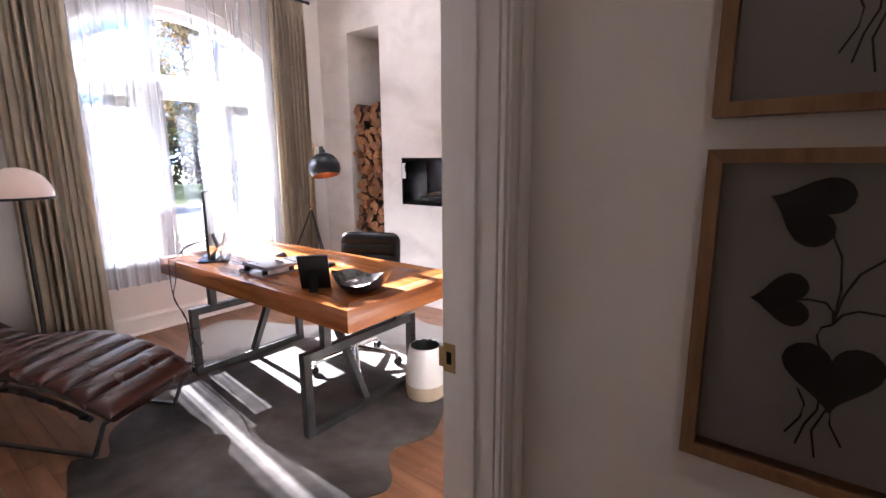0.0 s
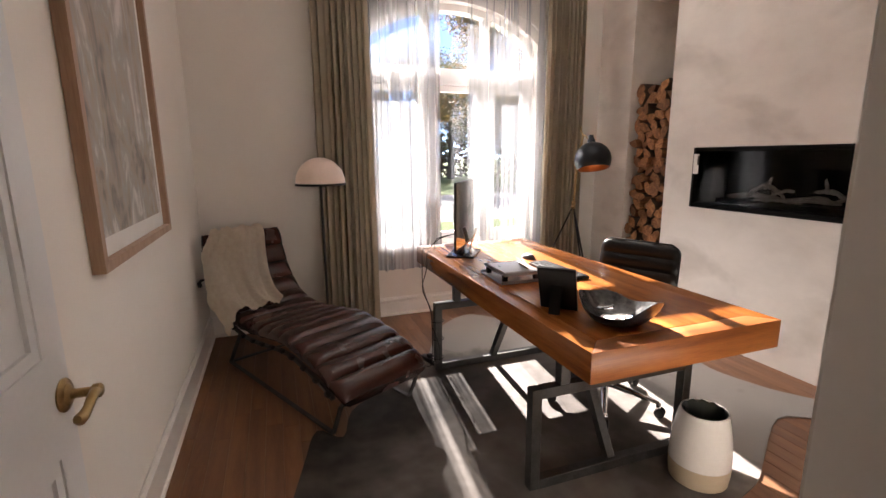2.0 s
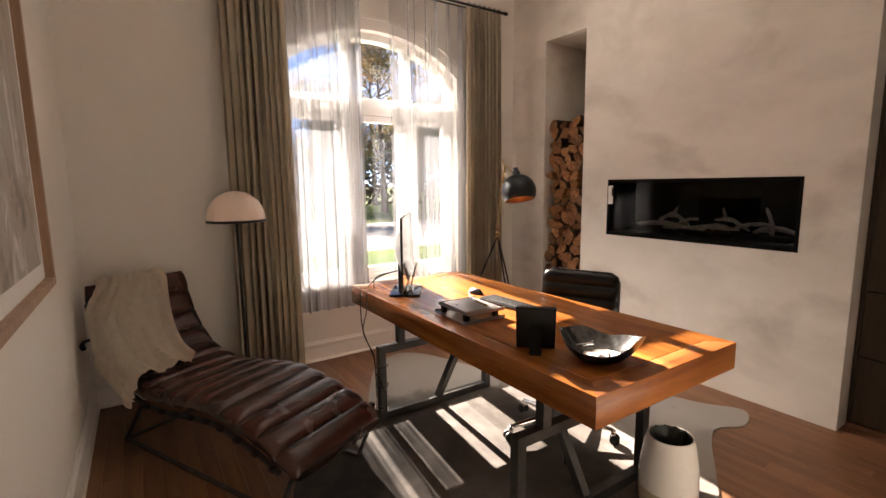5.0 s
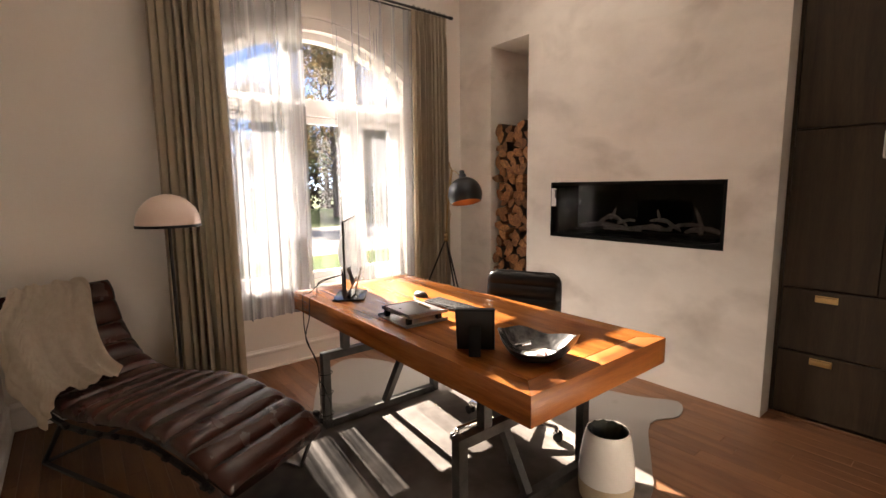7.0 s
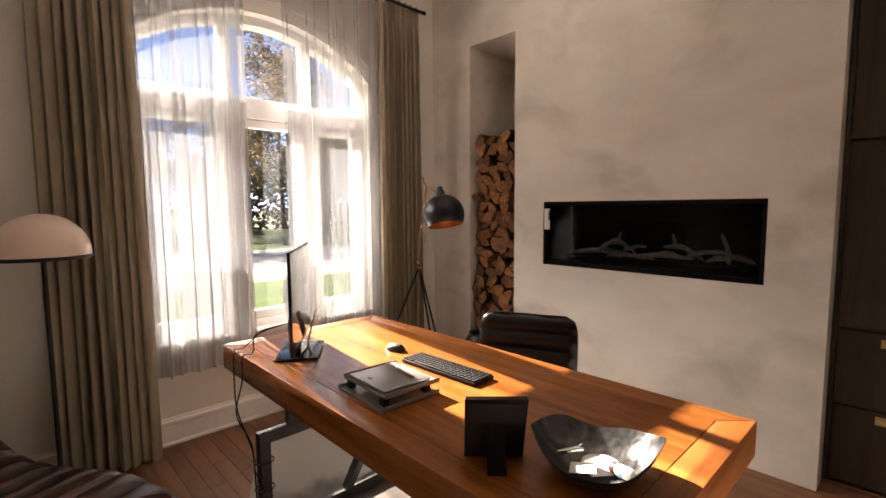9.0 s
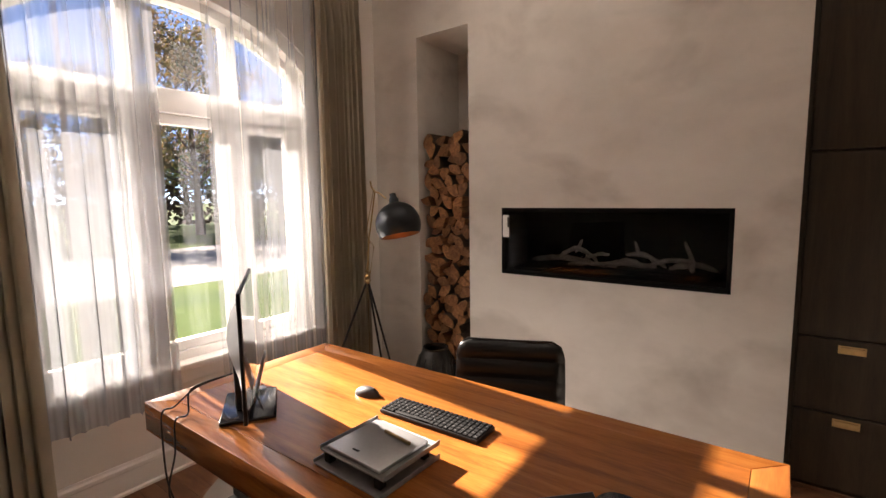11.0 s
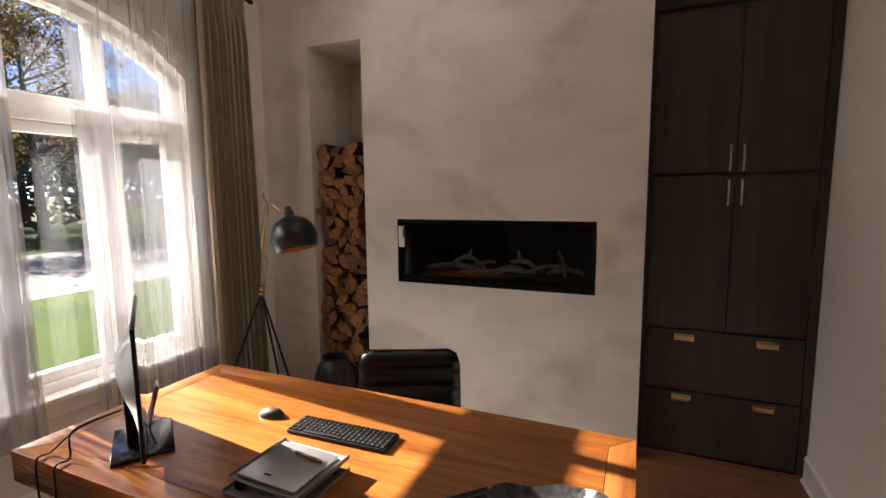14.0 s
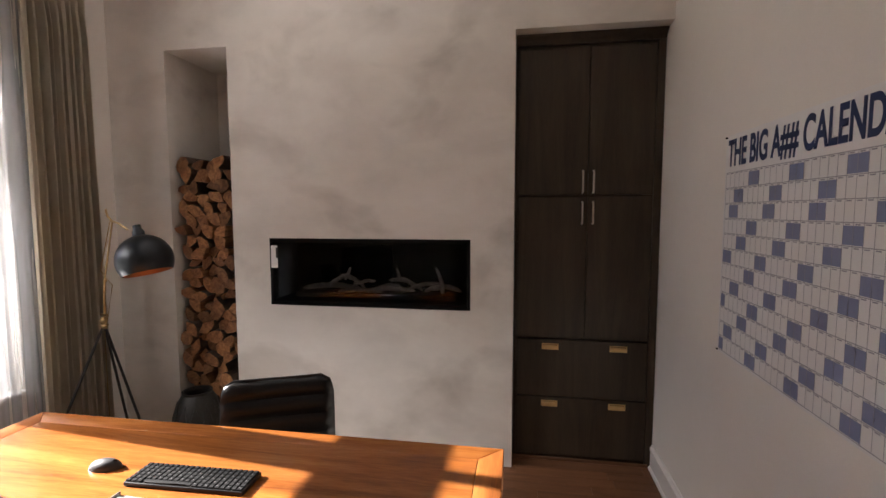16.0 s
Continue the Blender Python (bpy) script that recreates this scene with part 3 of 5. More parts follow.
for y in (2.45, 3.68, 4.845):
    part("bracket", beam(bmesh.new(), (X0, y, 2.945), (-6.255, y, 2.945), 0.012), BLACK, rod)

# ---- niche with firewood ----
def split_log(rnd, r, length):
    """A cleft billet: a wedge or round of uneven outline, with bark behind and a pale end."""
    kind = rnd.random()
    if kind < 0.9:
        span = rnd.uniform(1.3, 2.3)
        a0 = rnd.uniform(0, 6.28)
        pts = [(0, 0)] + [(r * 1.25 * rnd.uniform(0.9, 1.08) * math.cos(a0 + span * i / 5), r * 1.25 * rnd.uniform(0.9, 1.08) * math.sin(a0 + span * i / 5)) for i in range(6)]
        cx, cz = sum(p[0] for p in pts) / 7, sum(p[1] for p in pts) / 7
        pts = [(p[0] - cx, p[1] - cz) for p in pts]
    else:
        pts = [(r * 0.85 * rnd.uniform(0.82, 1.1) * math.cos(6.28 * i / 9), r * 0.85 * rnd.uniform(0.82, 1.1) * math.sin(6.28 * i / 9)) for i in range(9)]
    bm = bmesh.new()
    f = [bm.verts.new((p[0], 0, p[1])) for p in pts]
    b = [bm.verts.new((p[0] * 1.05, length, p[1] * 1.05)) for p in pts]
    bm.faces.new(f)
    bm.faces.new(b[::-1])
    for i in range(len(pts)):
        j = (i + 1) % len(pts)
        q = bm.faces.new((f[i], f[j], b[j], b[i]))
        q.material_index = 1 if kind >= 0.9 or (1 <= i <= 5) else 0
    bmesh.ops.bevel(bm, geom=[e for e in bm.edges if e.verts[0] in f and e.verts[1] in f], offset=0.004, segments=1, affect="EDGES")
    return bm


LOGEND = wood("split_wood", (0.08, 0.030, 0.011), (0.21, 0.088, 0.032), (0.36, 0.170, 0.066), 0.8, 14, "y", 0.4, 0.5)
stack = thing("firewood_stack", "tall stack of split firewood logs filling the niche", "firewood")
rnd = random.Random(5)
meshes = []
for k in range(14):
    ob = finish("log", split_log(rnd, 0.068, 0.34), [LOGEND, BARK])
    meshes.append(ob.data)
    bpy.data.objects.remove(ob)
z, row = 0.05, 0
while z < 1.99:
    shift = 0.0 if row % 2 else 0.055
    x = NX0 + 0.055 + shift
    while x < NX1 - 0.035:
        ob = new("log", rnd.choice(meshes))
        ob.parent = stack
        ob.matrix_world = pose(x + rnd.uniform(-0.01, 0.01), Y1 + 0.015 + rnd.uniform(0, 0.075), z + rnd.uniform(-0.008, 0.008), rnd.uniform(-2, 2), rnd.uniform(0, 360), rnd.uniform(-3, 3)) @ Matrix.Diagonal((rnd.uniform(0.85, 1.12), 1, rnd.uniform(0.85, 1.12), 1))
        x += rnd.uniform(0.090, 0.108)
    z += 0.075
    row += 1

# dark vessel on the floor before the niche
vessel = thing("floor_vase", "dark metal vessel with a raised diamond pattern", "vase", pose(-5.73, 4.96, 0) @ Matrix.Diagonal((0.78, 0.78, 1.0, 1)))
prof = [(0, 0.0), (0.11, 0.0), (0.16, 0.06), (0.195, 0.17), (0.19, 0.27), (0.15, 0.37), (0.115, 0.415), (0.118, 0.43), (0.104, 0.43), (0.10, 0.41), (0.13, 0.36), (0.17, 0.26), (0.17, 0.15), (0, 0.04)]
part("body", lathe(bmesh.new(), prof, 40), surface("patina_metal", (0.012, 0.011, 0.010), (0.035, 0.032, 0.028), 0.4, 9, 80, 0.3, 0.5), vessel)
for k in range(12):
    for sgn in (1, -1):
        pts = []
        for q in range(7):
            zz = 0.08 + 0.29 * q / 6
            rr = np.interp(zz, [0.06, 0.17, 0.27, 0.37], [0.16, 0.195, 0.19, 0.15]) + 0.002
            a = 6.283 * k / 12 + sgn * 0.52 * (q / 6)
            pts.append((rr * math.cos(a), rr * math.sin(a), zz))
        part("rib", tube(bmesh.new(), pts, 0.003, 5), BLACK, vessel)

# ---- fireplace ----
fire = thing("fireplace", "black linear gas fireplace set into the plaster wall", "fireplace")
FD = Y1 + 0.36
bm = bmesh.new()
add_box(bm, (FX0 + 0.012, FD, FZ0 + 0.012), (FX1 - 0.012, FD + 0.02, FZ1 - 0.012))
add_box(bm, (FX0 + 0.004, Y1 + 0.012, FZ0 + 0.004), (FX0 + 0.014, FD + 0.02, FZ1 - 0.004))
add_box(bm, (FX1 - 0.014, Y1 + 0.012, FZ0 + 0.004), (FX1 - 0.004, FD + 0.02, FZ1 - 0.004))
add_box(bm, (FX0 + 0.014, Y1 + 0.012, FZ0 + 0.004), (FX1 - 0.014, FD, FZ0 + 0.03))
add_box(bm, (FX0 + 0.014, Y1 + 0.012, FZ1 - 0.03), (FX1 - 0.014, FD, FZ1 - 0.004))
part("firebox", bm, CHAR, fire, "matt black firebox", smooth=False)
for lo, hi in (((FX0, Y1 - 0.003, FZ0), (FX0 + 0.022, Y1 + 0.03, FZ1)), ((FX1 - 0.022, Y1 - 0.003, FZ0), (FX1, Y1 + 0.03, FZ1)), ((FX0 + 0.022, Y1 - 0.003, FZ0), (FX1 - 0.022, Y1 + 0.03, FZ0 + 0.024)), ((FX0 + 0.022, Y1 - 0.003, FZ1 - 0.024), (FX1 - 0.022, Y1 + 0.03, FZ1))):
    part("frame", box(lo, hi, 0.002), CHAR, fire)
part("glass", box((FX0 + 0.022, Y1 + 0.032, FZ0 + 0.024), (FX1 - 0.022, Y1 + 0.036, FZ1 - 0.024)), FIREGLASS, fire, "reflective glass front")
part("burner", box((FX0 + 0.1, Y1 + 0.14, FZ0 + 0.03), (FX1 - 0.1, Y1 + 0.27, FZ0 + 0.065), 0.006), CHAR, fire)
rnd = random.Random(9)


def drift(x0, z0, x1, z1, rise, depth, thick, bend=0.0):
    """A gnarled tapering branch between two places over the burner; rise lifts its middle."""
    pts, radii = [], []
    for j in range(13):
        u = j / 12
        z = z0 + (z1 - z0) * u + rise * math.sin(math.pi * u)
        pts.append((FX0 + x0 + (x1 - x0) * u, Y1 + depth + bend * u + rnd.uniform(-0.004, 0.004), FZ0 + z + rnd.uniform(-0.004, 0.004)))
        radii.append(thick * (0.55 + 0.45 * math.sin(math.pi * (0.15 + 0.8 * u))) * rnd.uniform(0.85, 1.15))
    radii[0], radii[-1] = thick * 0.35, thick * 0.25
    part("driftwood", tube(bmesh.new(), pts, thick, 9, radii=radii), DRIFT, fire, "pale grey ceramic driftwood")


for branch in ((0.12, 0.082, 0.54, 0.085, 0.02, 0.22, 0.020, 0.02), (0.33, 0.10, 0.60, 0.085, 0.085, 0.17, 0.016, 0.0), (0.45, 0.15, 0.492, 0.235, 0.0, 0.17, 0.011, 0.01), (0.52, 0.12, 0.68, 0.155, 0.01, 0.15, 0.013, -0.02), (0.42, 0.08, 0.72, 0.078, 0.01, 0.12, 0.015, 0.02),
               (0.60, 0.09, 0.95, 0.095, 0.012, 0.13, 0.017, 0.0), (0.76, 0.155, 0.99, 0.09, 0.03, 0.18, 0.015, 0.0), (0.835, 0.16, 0.812, 0.235, 0.0, 0.18, 0.011, 0.01), (0.88, 0.09, 1.14, 0.14, 0.02, 0.15, 0.014, 0.01), (1.13, 0.075, 1.12, 0.17, 0.0, 0.16, 0.016, 0.0), (1.125, 0.15, 1.085, 0.245, 0.0, 0.16, 0.012, 0.01),
               (1.00, 0.08, 1.25, 0.085, 0.03, 0.21, 0.018, 0.0), (0.66, 0.08, 0.86, 0.078, 0.03, 0.22, 0.016, 0.02)):
    drift(*branch)
tag = thing("fireplace_tag", "small white tag with a dark clip on the fireplace frame", "label")
part("card", box((-5.258, Y1 - 0.010, 1.236), (-5.212, Y1 - 0.004, 1.382), 0.002), PAPER, tag)
part("clip", box((-5.222, Y1 - 0.013, 1.30), (-5.206, Y1 - 0.008, 1.37), 0.001), BLACK, tag)

# ---- fitted cupboard ----
CF = 5.25
cup = thing("cupboard", "tall dark espresso wood built-in cupboard with brass pulls", "cupboard")
part("body", box((CX0 + 0.003, CF + 0.022, 0.0), (X1 - 0.003, Y1 + D - 0.003, CZ1 - 0.003)), CABWOOD, cup, smooth=False)
part("stile", box((CX0 + 0.003, CF - 0.003, 0.0), (CX0 + 0.022, CF + 0.021, CZ1 - 0.058), 0.002), CABWOOD, cup)
part("stile", box((X1 - 0.046, CF - 0.003, 0.0), (X1 - 0.003, CF + 0.021, CZ1 - 0.058), 0.002), CABWOOD, cup)
bm = bmesh.new()
prism(bm, [(CF + 0.021, CZ1 - 0.055), (CF - 0.006, CZ1 - 0.055), (CF - 0.010, CZ1 - 0.042), (CF - 0.02, CZ1 - 0.03), (CF - 0.045, CZ1 - 0.014), (CF - 0.05, CZ1 - 0.004), (CF + 0.021, CZ1 - 0.004)], CX0 + 0.003, X1 - 0.003, "x")
part("crown", bm, CABWOOD, cup, smooth=False)
DX0, DX1, DM = CX0 + 0.025, X1 - 0.049, -3.236
for z0, z1, zh in ((1.703, 2.582, 1.782), (0.803, 1.690, 1.593)):
    for a, b, xh in ((DX0, DM - 0.002, -3.268), (DM + 0.002, DX1, -3.205)):
        door = part("door", box((a, CF, z0), (b, CF + 0.019, z1), 0.002), CABWOOD, cup)
        bm = bmesh.new()
        tube(bm, [(xh, CF, zh - 0.066), (xh, CF - 0.026, zh - 0.066), (xh, CF - 0.030, zh - 0.062), (xh, CF - 0.030, zh + 0.062), (xh, CF - 0.026, zh + 0.066), (xh, CF, zh + 0.066)], 0.0055, 8)
        part("handle", bm, NICKEL, door, "satin metal bar handle")
for z0, z1, zp in ((0.424, 0.792, 0.747), (0.035, 0.414, 0.376)):
    dr = part("drawer", box((DX0, CF, z0), (DX1, CF + 0.019, z1), 0.002), CABWOOD, cup)
    for xp in (-3.444, -3.03):
        bm = bmesh.new()
        add_box(bm, (xp - 0.052, CF - 0.003, zp - 0.02), (xp + 0.052, CF, zp + 0.02), 0.001)
        prism(bm, [(CF - 0.003, zp + 0.016), (CF - 0.020, zp + 0.013), (CF - 0.024, zp + 0.002), (CF - 0.022, zp - 0.013), (CF - 0.018, zp - 0.013), (CF - 0.018, zp + 0.004), (CF - 0.003, zp + 0.009)], xp - 0.045, xp + 0.045, "x")
        part("pull", bm, PULL, dr, "aged brass cup pull", smooth=False)
part("toe_moulding", box((CX0 + 0.003, CF - 0.012, 0.0), (X1 - 0.028, CF - 0.0035, 0.022), 0.003), OAK, cup)

# ---- wall calendar ----
cal = thing("wall_calendar", "large white and blue year planner pinned to the wall", "calendar")
CXF = X1 - 0.0035
CY0, CY1C, CZ0, CZT = 4.375, 3.13, 1.02, 1.905
part("sheet", box((CXF, CY1C, CZ0), (CXF + 0.002, CY0, CZT)), PAPER, cal, smooth=False)
DAYW, ROWH, GY, GZ = 0.0374, 0.0605, 4.36, 1.757
first = [5, 2, 1, 5, 3, 0, 5, 2, -1, 4, 1, -1]
days = [31, 29, 31, 30, 31, 30, 31, 31, 30, 31, 30, 31]
for r in range(12):
    zt = GZ - r * ROWH
    for w in range(5):
        a, b = max(0, first[r] + 7 * w), min(days[r], first[r] + 7 * w + 2)
        if b > a:
            part("weekend", box((CXF - 0.0006, GY - b * DAYW, zt - ROWH + 0.003), (CXF - 0.0002, GY - a * DAYW, zt - 0.008)), BLUE, cal, smooth=False)
bm = bmesh.new()
for r in range(13):
    zt = GZ - r * ROWH
    add_box(bm, (CXF - 0.0012, GY - 31 * DAYW, zt - 0.0012), (CXF - 0.0008, GY, zt + 0.0012))
for c in range(32):
    add_box(bm, (CXF - 0.0012, GY - c * DAYW - 0.0006, GZ - 12 * ROWH), (CXF - 0.0008, GY - c * DAYW + 0.0006, GZ))
tagged(part("ruling", bm, GRID, cal, "thin grey ruled lines", smooth=False), kind="stuff")
bm = bmesh.new()
for r in range(12):
    for c in range(31):
        add_box(bm, (CXF - 0.0012, GY - c * DAYW - 0.024, GZ - r * ROWH - 0.0065), (CXF - 0.0008, GY - c * DAYW - 0.006, GZ - r * ROWH - 0.003))
tagged(part("small_print", bm, GRID, cal, "rows of tiny grey print", smooth=False), kind="stuff")


def lettering(text, size, m, material, parent, wide=1.0, thick=0.0, width=None):
    cu = bpy.data.curves.new("title", "FONT")
    cu.body, cu.size, cu.offset, cu.extrude = text, size, thick, 0.0004
    ob = bpy.data.objects.new("title", cu)
    scene.collection.objects.link(ob)
    bpy.context.view_layer.update()
    me = bpy.data.meshes.new_from_object(ob.evaluated_get(bpy.context.evaluated_depsgraph_get()))
    bpy.data.objects.remove(ob)
    me.materials.clear()
    me.materials.append(material)
    if width:
        xs = [v.co.x for v in me.vertices]
        k = width / (max(xs) - min(xs))
    else:
        k = wide
    for v in me.vertices:
        v.co.x *= k
    me.transform(m)
    o = new("title", me)
    o.parent = parent
    return tagged(o, text)


lettering("THE BIG A## CALENDAR", 0.143, Matrix(((0, 0, -1, CXF - 0.001), (-1, 0, 0, 4.352), (0, 1, 0, 1.785), (0, 0, 0, 1))), INK, cal, thick=0.0038, width=0.935)
for y, z in ((CY0 - 0.006, CZT - 0.006), (CY0 - 0.006, CZ0 + 0.006), (CY1C + 0.006, CZT - 0.006), (CY1C + 0.006, CZ0 + 0.006)):
    part("pin", lathe(bmesh.new(), [(0, 0), (0.004, 0), (0.004, 0.004), (0.0025, 0.007), (0, 0.008)], 10, pose(CXF, y, z, 0, -90, 0)), BLACK, cal)

# ---- framed art on the south wall ----
def picture_frame(name, label, lo, hi, depth, width, material, m):
    """Four mitred lengths round an opening; local x across, z up, y towards the viewer."""
    ob = thing(name, label, "picture", m)
    (x0, z0), (x1, z1) = lo, hi
    w = width
    for q in ([(x0, z0), (x1, z0), (x1 - w, z0 + w), (x0 + w, z0 + w)], [(x1, z0), (x1, z1), (x1 - w, z1 - w), (x1 - w, z0 + w)], [(x1, z1), (x0, z1), (x0 + w, z1 - w), (x1 - w, z1 - w)], [(x0, z1), (x0, z0), (x0 + w, z0 + w), (x0 + w, z1 - w)]):
        part("frame_rail", prism(bmesh.new(), q, 0.0, depth, "y"), material, ob, smooth=False)
    return ob


art = picture_frame("framed_painting", "large abstract grey painting in a pale oak frame", (-5.228, 1.028), (-4.228, 2.42), 0.038, 0.032, FRAMEOAK, pose(0, Y0 + 0.002, 0))
part("mat", box((-5.196, 0.004, 1.060), (-4.252, 0.010, 2.388)), PAPER, art, "white paper mat", smooth=False)
part("painting", box((-5.150, 0.0105, 1.125), (-4.298, 0.013, 2.335)), art_material(), art, "loose grey and taupe brushwork", smooth=False)

# ---- door ----
HX, DL = X1, 0.85
door = thing("door_1", "white panelled door standing open along the wall", "door", kind="structure")
FY0, FY1 = 1.662, 1.700
bm = bmesh.new()
x0, x1 = HX - DL, HX - 0.006
panels = [(0.22, 0.805), (1.012, 1.90)]
add_box(bm, (x0, FY0, 0.012), (x0 + 0.088, FY1, 2.045))
add_box(bm, (x1 - 0.088, FY0, 0.012), (x1, FY1, 2.045))
for a, b in ((0.012, 0.22), (0.805, 1.012), (1.90, 2.045)):
    add_box(bm, (x0 + 0.088, FY0, a), (x1 - 0.088, FY1, b))
part("leaf", bm, DOORPAINT, door, smooth=False)
for a, b in panels:
    part("panel", box((x0 + 0.083, FY0 + 0.010, a - 0.005), (x1 - 0.083, FY1 - 0.012, b + 0.005)), DOORPAINT, door, smooth=False)
    bm = bmesh.new()
    for q in ([(x0 + 0.088, a), (x1 - 0.088, a), (x1 - 0.113, a + 0.025), (x0 + 0.113, a + 0.025)], [(x1 - 0.088, a), (x1 - 0.088, b), (x1 - 0.113, b - 0.025), (x1 - 0.113, a + 0.025)], [(x1 - 0.088, b), (x0 + 0.088, b), (x0 + 0.113, b - 0.025), (x1 - 0.113, b - 0.025)], [(x0 + 0.088, b), (x0 + 0.088, a), (x0 + 0.113, a + 0.025), (x0 + 0.113, b - 0.025)]):
        prism(bm, q, FY1 - 0.0125, FY1 - 0.004, "y")
    part("panel_moulding", bm, DOORPAINT, door, smooth=False)
kx, kz = x0 + 0.037, 0.914
knob = part("door_knob", lathe(bmesh.new(), [(0, 0), (0.0335, 0), (0.0345, 0.004), (0.031, 0.008), (0.023, 0.010), (0.021, 0.013), (0.012, 0.016), (0.0095, 0.022), (0.0095, 0.048), (0.014, 0.052), (0.0145, 0.064), (0.010, 0.068), (0.0, 0.069)], 32, pose(kx, FY1, kz, -90)), BRASS, door, "aged brass lever set")
pts = [(kx + 0.000, FY1 + 0.058, kz), (kx + 0.018, FY1 + 0.060, kz + 0.004), (kx + 0.036, FY1 + 0.060, kz + 0.002), (kx + 0.056, FY1 + 0.059, kz - 0.008), (kx + 0.076, FY1 + 0.057, kz - 0.014), (kx + 0.092, FY1 + 0.056, kz - 0.013), (kx + 0.102, FY1 + 0.056, kz - 0.008)]
part("lever", tube(bmesh.new(), pts, 0.009, 14, radii=[0.010, 0.0105, 0.0095, 0.009, 0.0105, 0.0115, 0.007]), BRASS, knob)
for z in (0.25, 1.05, 1.82):
    part("hinge", tube(bmesh.new(), [(HX + 0.002, FY1 + 0.004, z - 0.045), (HX + 0.002, FY1 + 0.004, z + 0.045)], 0.006, 10), BRASS, door)

# door lining and the lobby casing
lining = thing("door_frame", "white painted door lining with moulded casing", "door frame", kind="structure")
part("jamb", box((X1 + 0.012, DY1, 0.0), (X1 + 0.152, DY1 + 0.021, DZ), 0.004, 2), TRIM, lining)
part("jamb", box((X1 + 0.012, DY0 - 0.021, 0.0), (X1 + 0.152, DY0 - 0.02 + 0.018, DZ), 0.004, 2), TRIM, lining)
part("head_jamb", box((X1 + 0.012, DY0 - 0.02, DZ), (X1 + 0.152, DY1 + 0.021, DZ + 0.02), 0.003), TRIM, lining)
part("stop", box((X1 + 0.075, DY1 - 0.012, 0.0), (X1 + 0.108, DY1 - 0.0005, DZ), 0.004, 2), TRIM, lining)
for lo, hi in (((X1 + 0.153, DY1 + 0.004, 0.0), (X1 + 0.166, DY1 + 0.085, DZ + 0.08)), ((X1 + 0.166, DY1 + 0.012, 0.0), (X1 + 0.172, DY1 + 0.03, DZ + 0.08)), ((X1 + 0.166, DY1 + 0.06, 0.0), (X1 + 0.178, DY1 + 0.095, DZ + 0.08))):
    part("casing", box(lo, hi, 0.004, 2), TRIM, lining)
part("casing", box((X1 + 0.153, DY0 - 0.09, 0.0), (X1 + 0.172, DY0 - 0.004, DZ + 0.08), 0.004, 2), TRIM, lining)
part("head_casing", box((X1 + 0.153, DY0 - 0.004, DZ + 0.006), (X1 + 0.172, DY1 + 0.004, DZ + 0.08), 0.004, 2), TRIM, lining)
strike = part("strike_plate", box((X1 + 0.016, DY1 - 0.0025, 0.925), (X1 + 0.05, DY1 - 0.0003, 0.995), 0.001), BRASS, lining, "brass strike plate")
part("keeper_hole", box((X1 + 0.026, DY1 - 0.0032, 0.945), (X1 + 0.040, DY1 - 0.0026, 0.975)), CHAR, strike, smooth=False)
part("lip", box((X1 + 0.004, DY1 - 0.004, 0.935), (X1 + 0.018, DY1 - 0.0022, 0.985), 0.001), BRASS, strike)

# ---- lobby: pressed plants in walnut frames ----
def flat_leaf(cx, cz, size, ang):
    """Heart-shaped pressed leaf, thin and slightly cupped."""
    bm = bmesh.new()
    c, s = math.cos(ang), math.sin(ang)
    ring = []
    for i in range(28):
        t = 6.2832 * i / 28
        x = 16 * math.sin(t) ** 3 / 17
        z = (13 * math.cos(t) - 5 * math.cos(2 * t) - 2 * math.cos(3 * t) - math.cos(4 * t)) / 17
        ring.append(bm.verts.new((cx + size * (c * x - s * z), 0.0, cz + size * (s * x + c * z))))
    mid = bm.verts.new((cx, 0.004, cz))
    for i in range(28):
        bm.faces.new((ring[i], ring[(i + 1) % 28], mid))
    bmesh.ops.solidify(bm, geom=list(bm.faces), thickness=0.0015)
    return bm


def pressed_plant(z0, m, label):
    ob = picture_frame("framed_plant", label, (0, z0), (0.37, z0 + 0.535), 0.04, 0.022, FRAMEWAL, m)
    part("backing", box((0.02, 0.002, z0 + 0.02), (0.35, 0.006, z0 + 0.515)), MAT, ob, "pale grey backing", smooth=False)
    stem = (0.185, z0 + 0.274)
    for cx, cz, size, ang in ((0.192, z0 + 0.195, 0.066, 0.05), (0.142, z0 + 0.445, 0.058, -1.9), (0.122, z0 + 0.302, 0.046, -1.47), (0.268, z0 + 0.40, 0.050, 1.9), (0.278, z0 + 0.29, 0.040, 1.5)):
        lf = part("leaf", flat_leaf(cx, cz, size, ang), LEAFDARK, ob, "dark pressed heart leaf")
        lf.location.y = 0.018
        q = [(stem[0] + (cx - stem[0]) * u + 0.02 * math.sin(3.14 * u) * (1 if cx < stem[0] else -1), 0.019, stem[1] + (cz - stem[1]) * u + 0.018 * math.sin(3.14 * u)) for u in (0, 0.25, 0.5, 0.75, 1)]
        part("stem", tube(bmesh.new(), q, 0.0018, 6), LEAFDARK, ob)
    for k in range(4):
        q = [(0.155 + 0.018 * k + 0.012 * math.sin(4 * u + k), 0.014, z0 + 0.16 - (0.08 + 0.015 * (k % 3)) * u) for u in (0, 0.3, 0.6, 1)]
        part("root", tube(bmesh.new(), q, 0.0016, 6), LEAFDARK, ob)
    part("glass", box((0.02, 0.030, z0 + 0.02), (0.35, 0.032, z0 + 0.515)), PICGLASS, ob, "clear picture glass", smooth=False)
    return ob


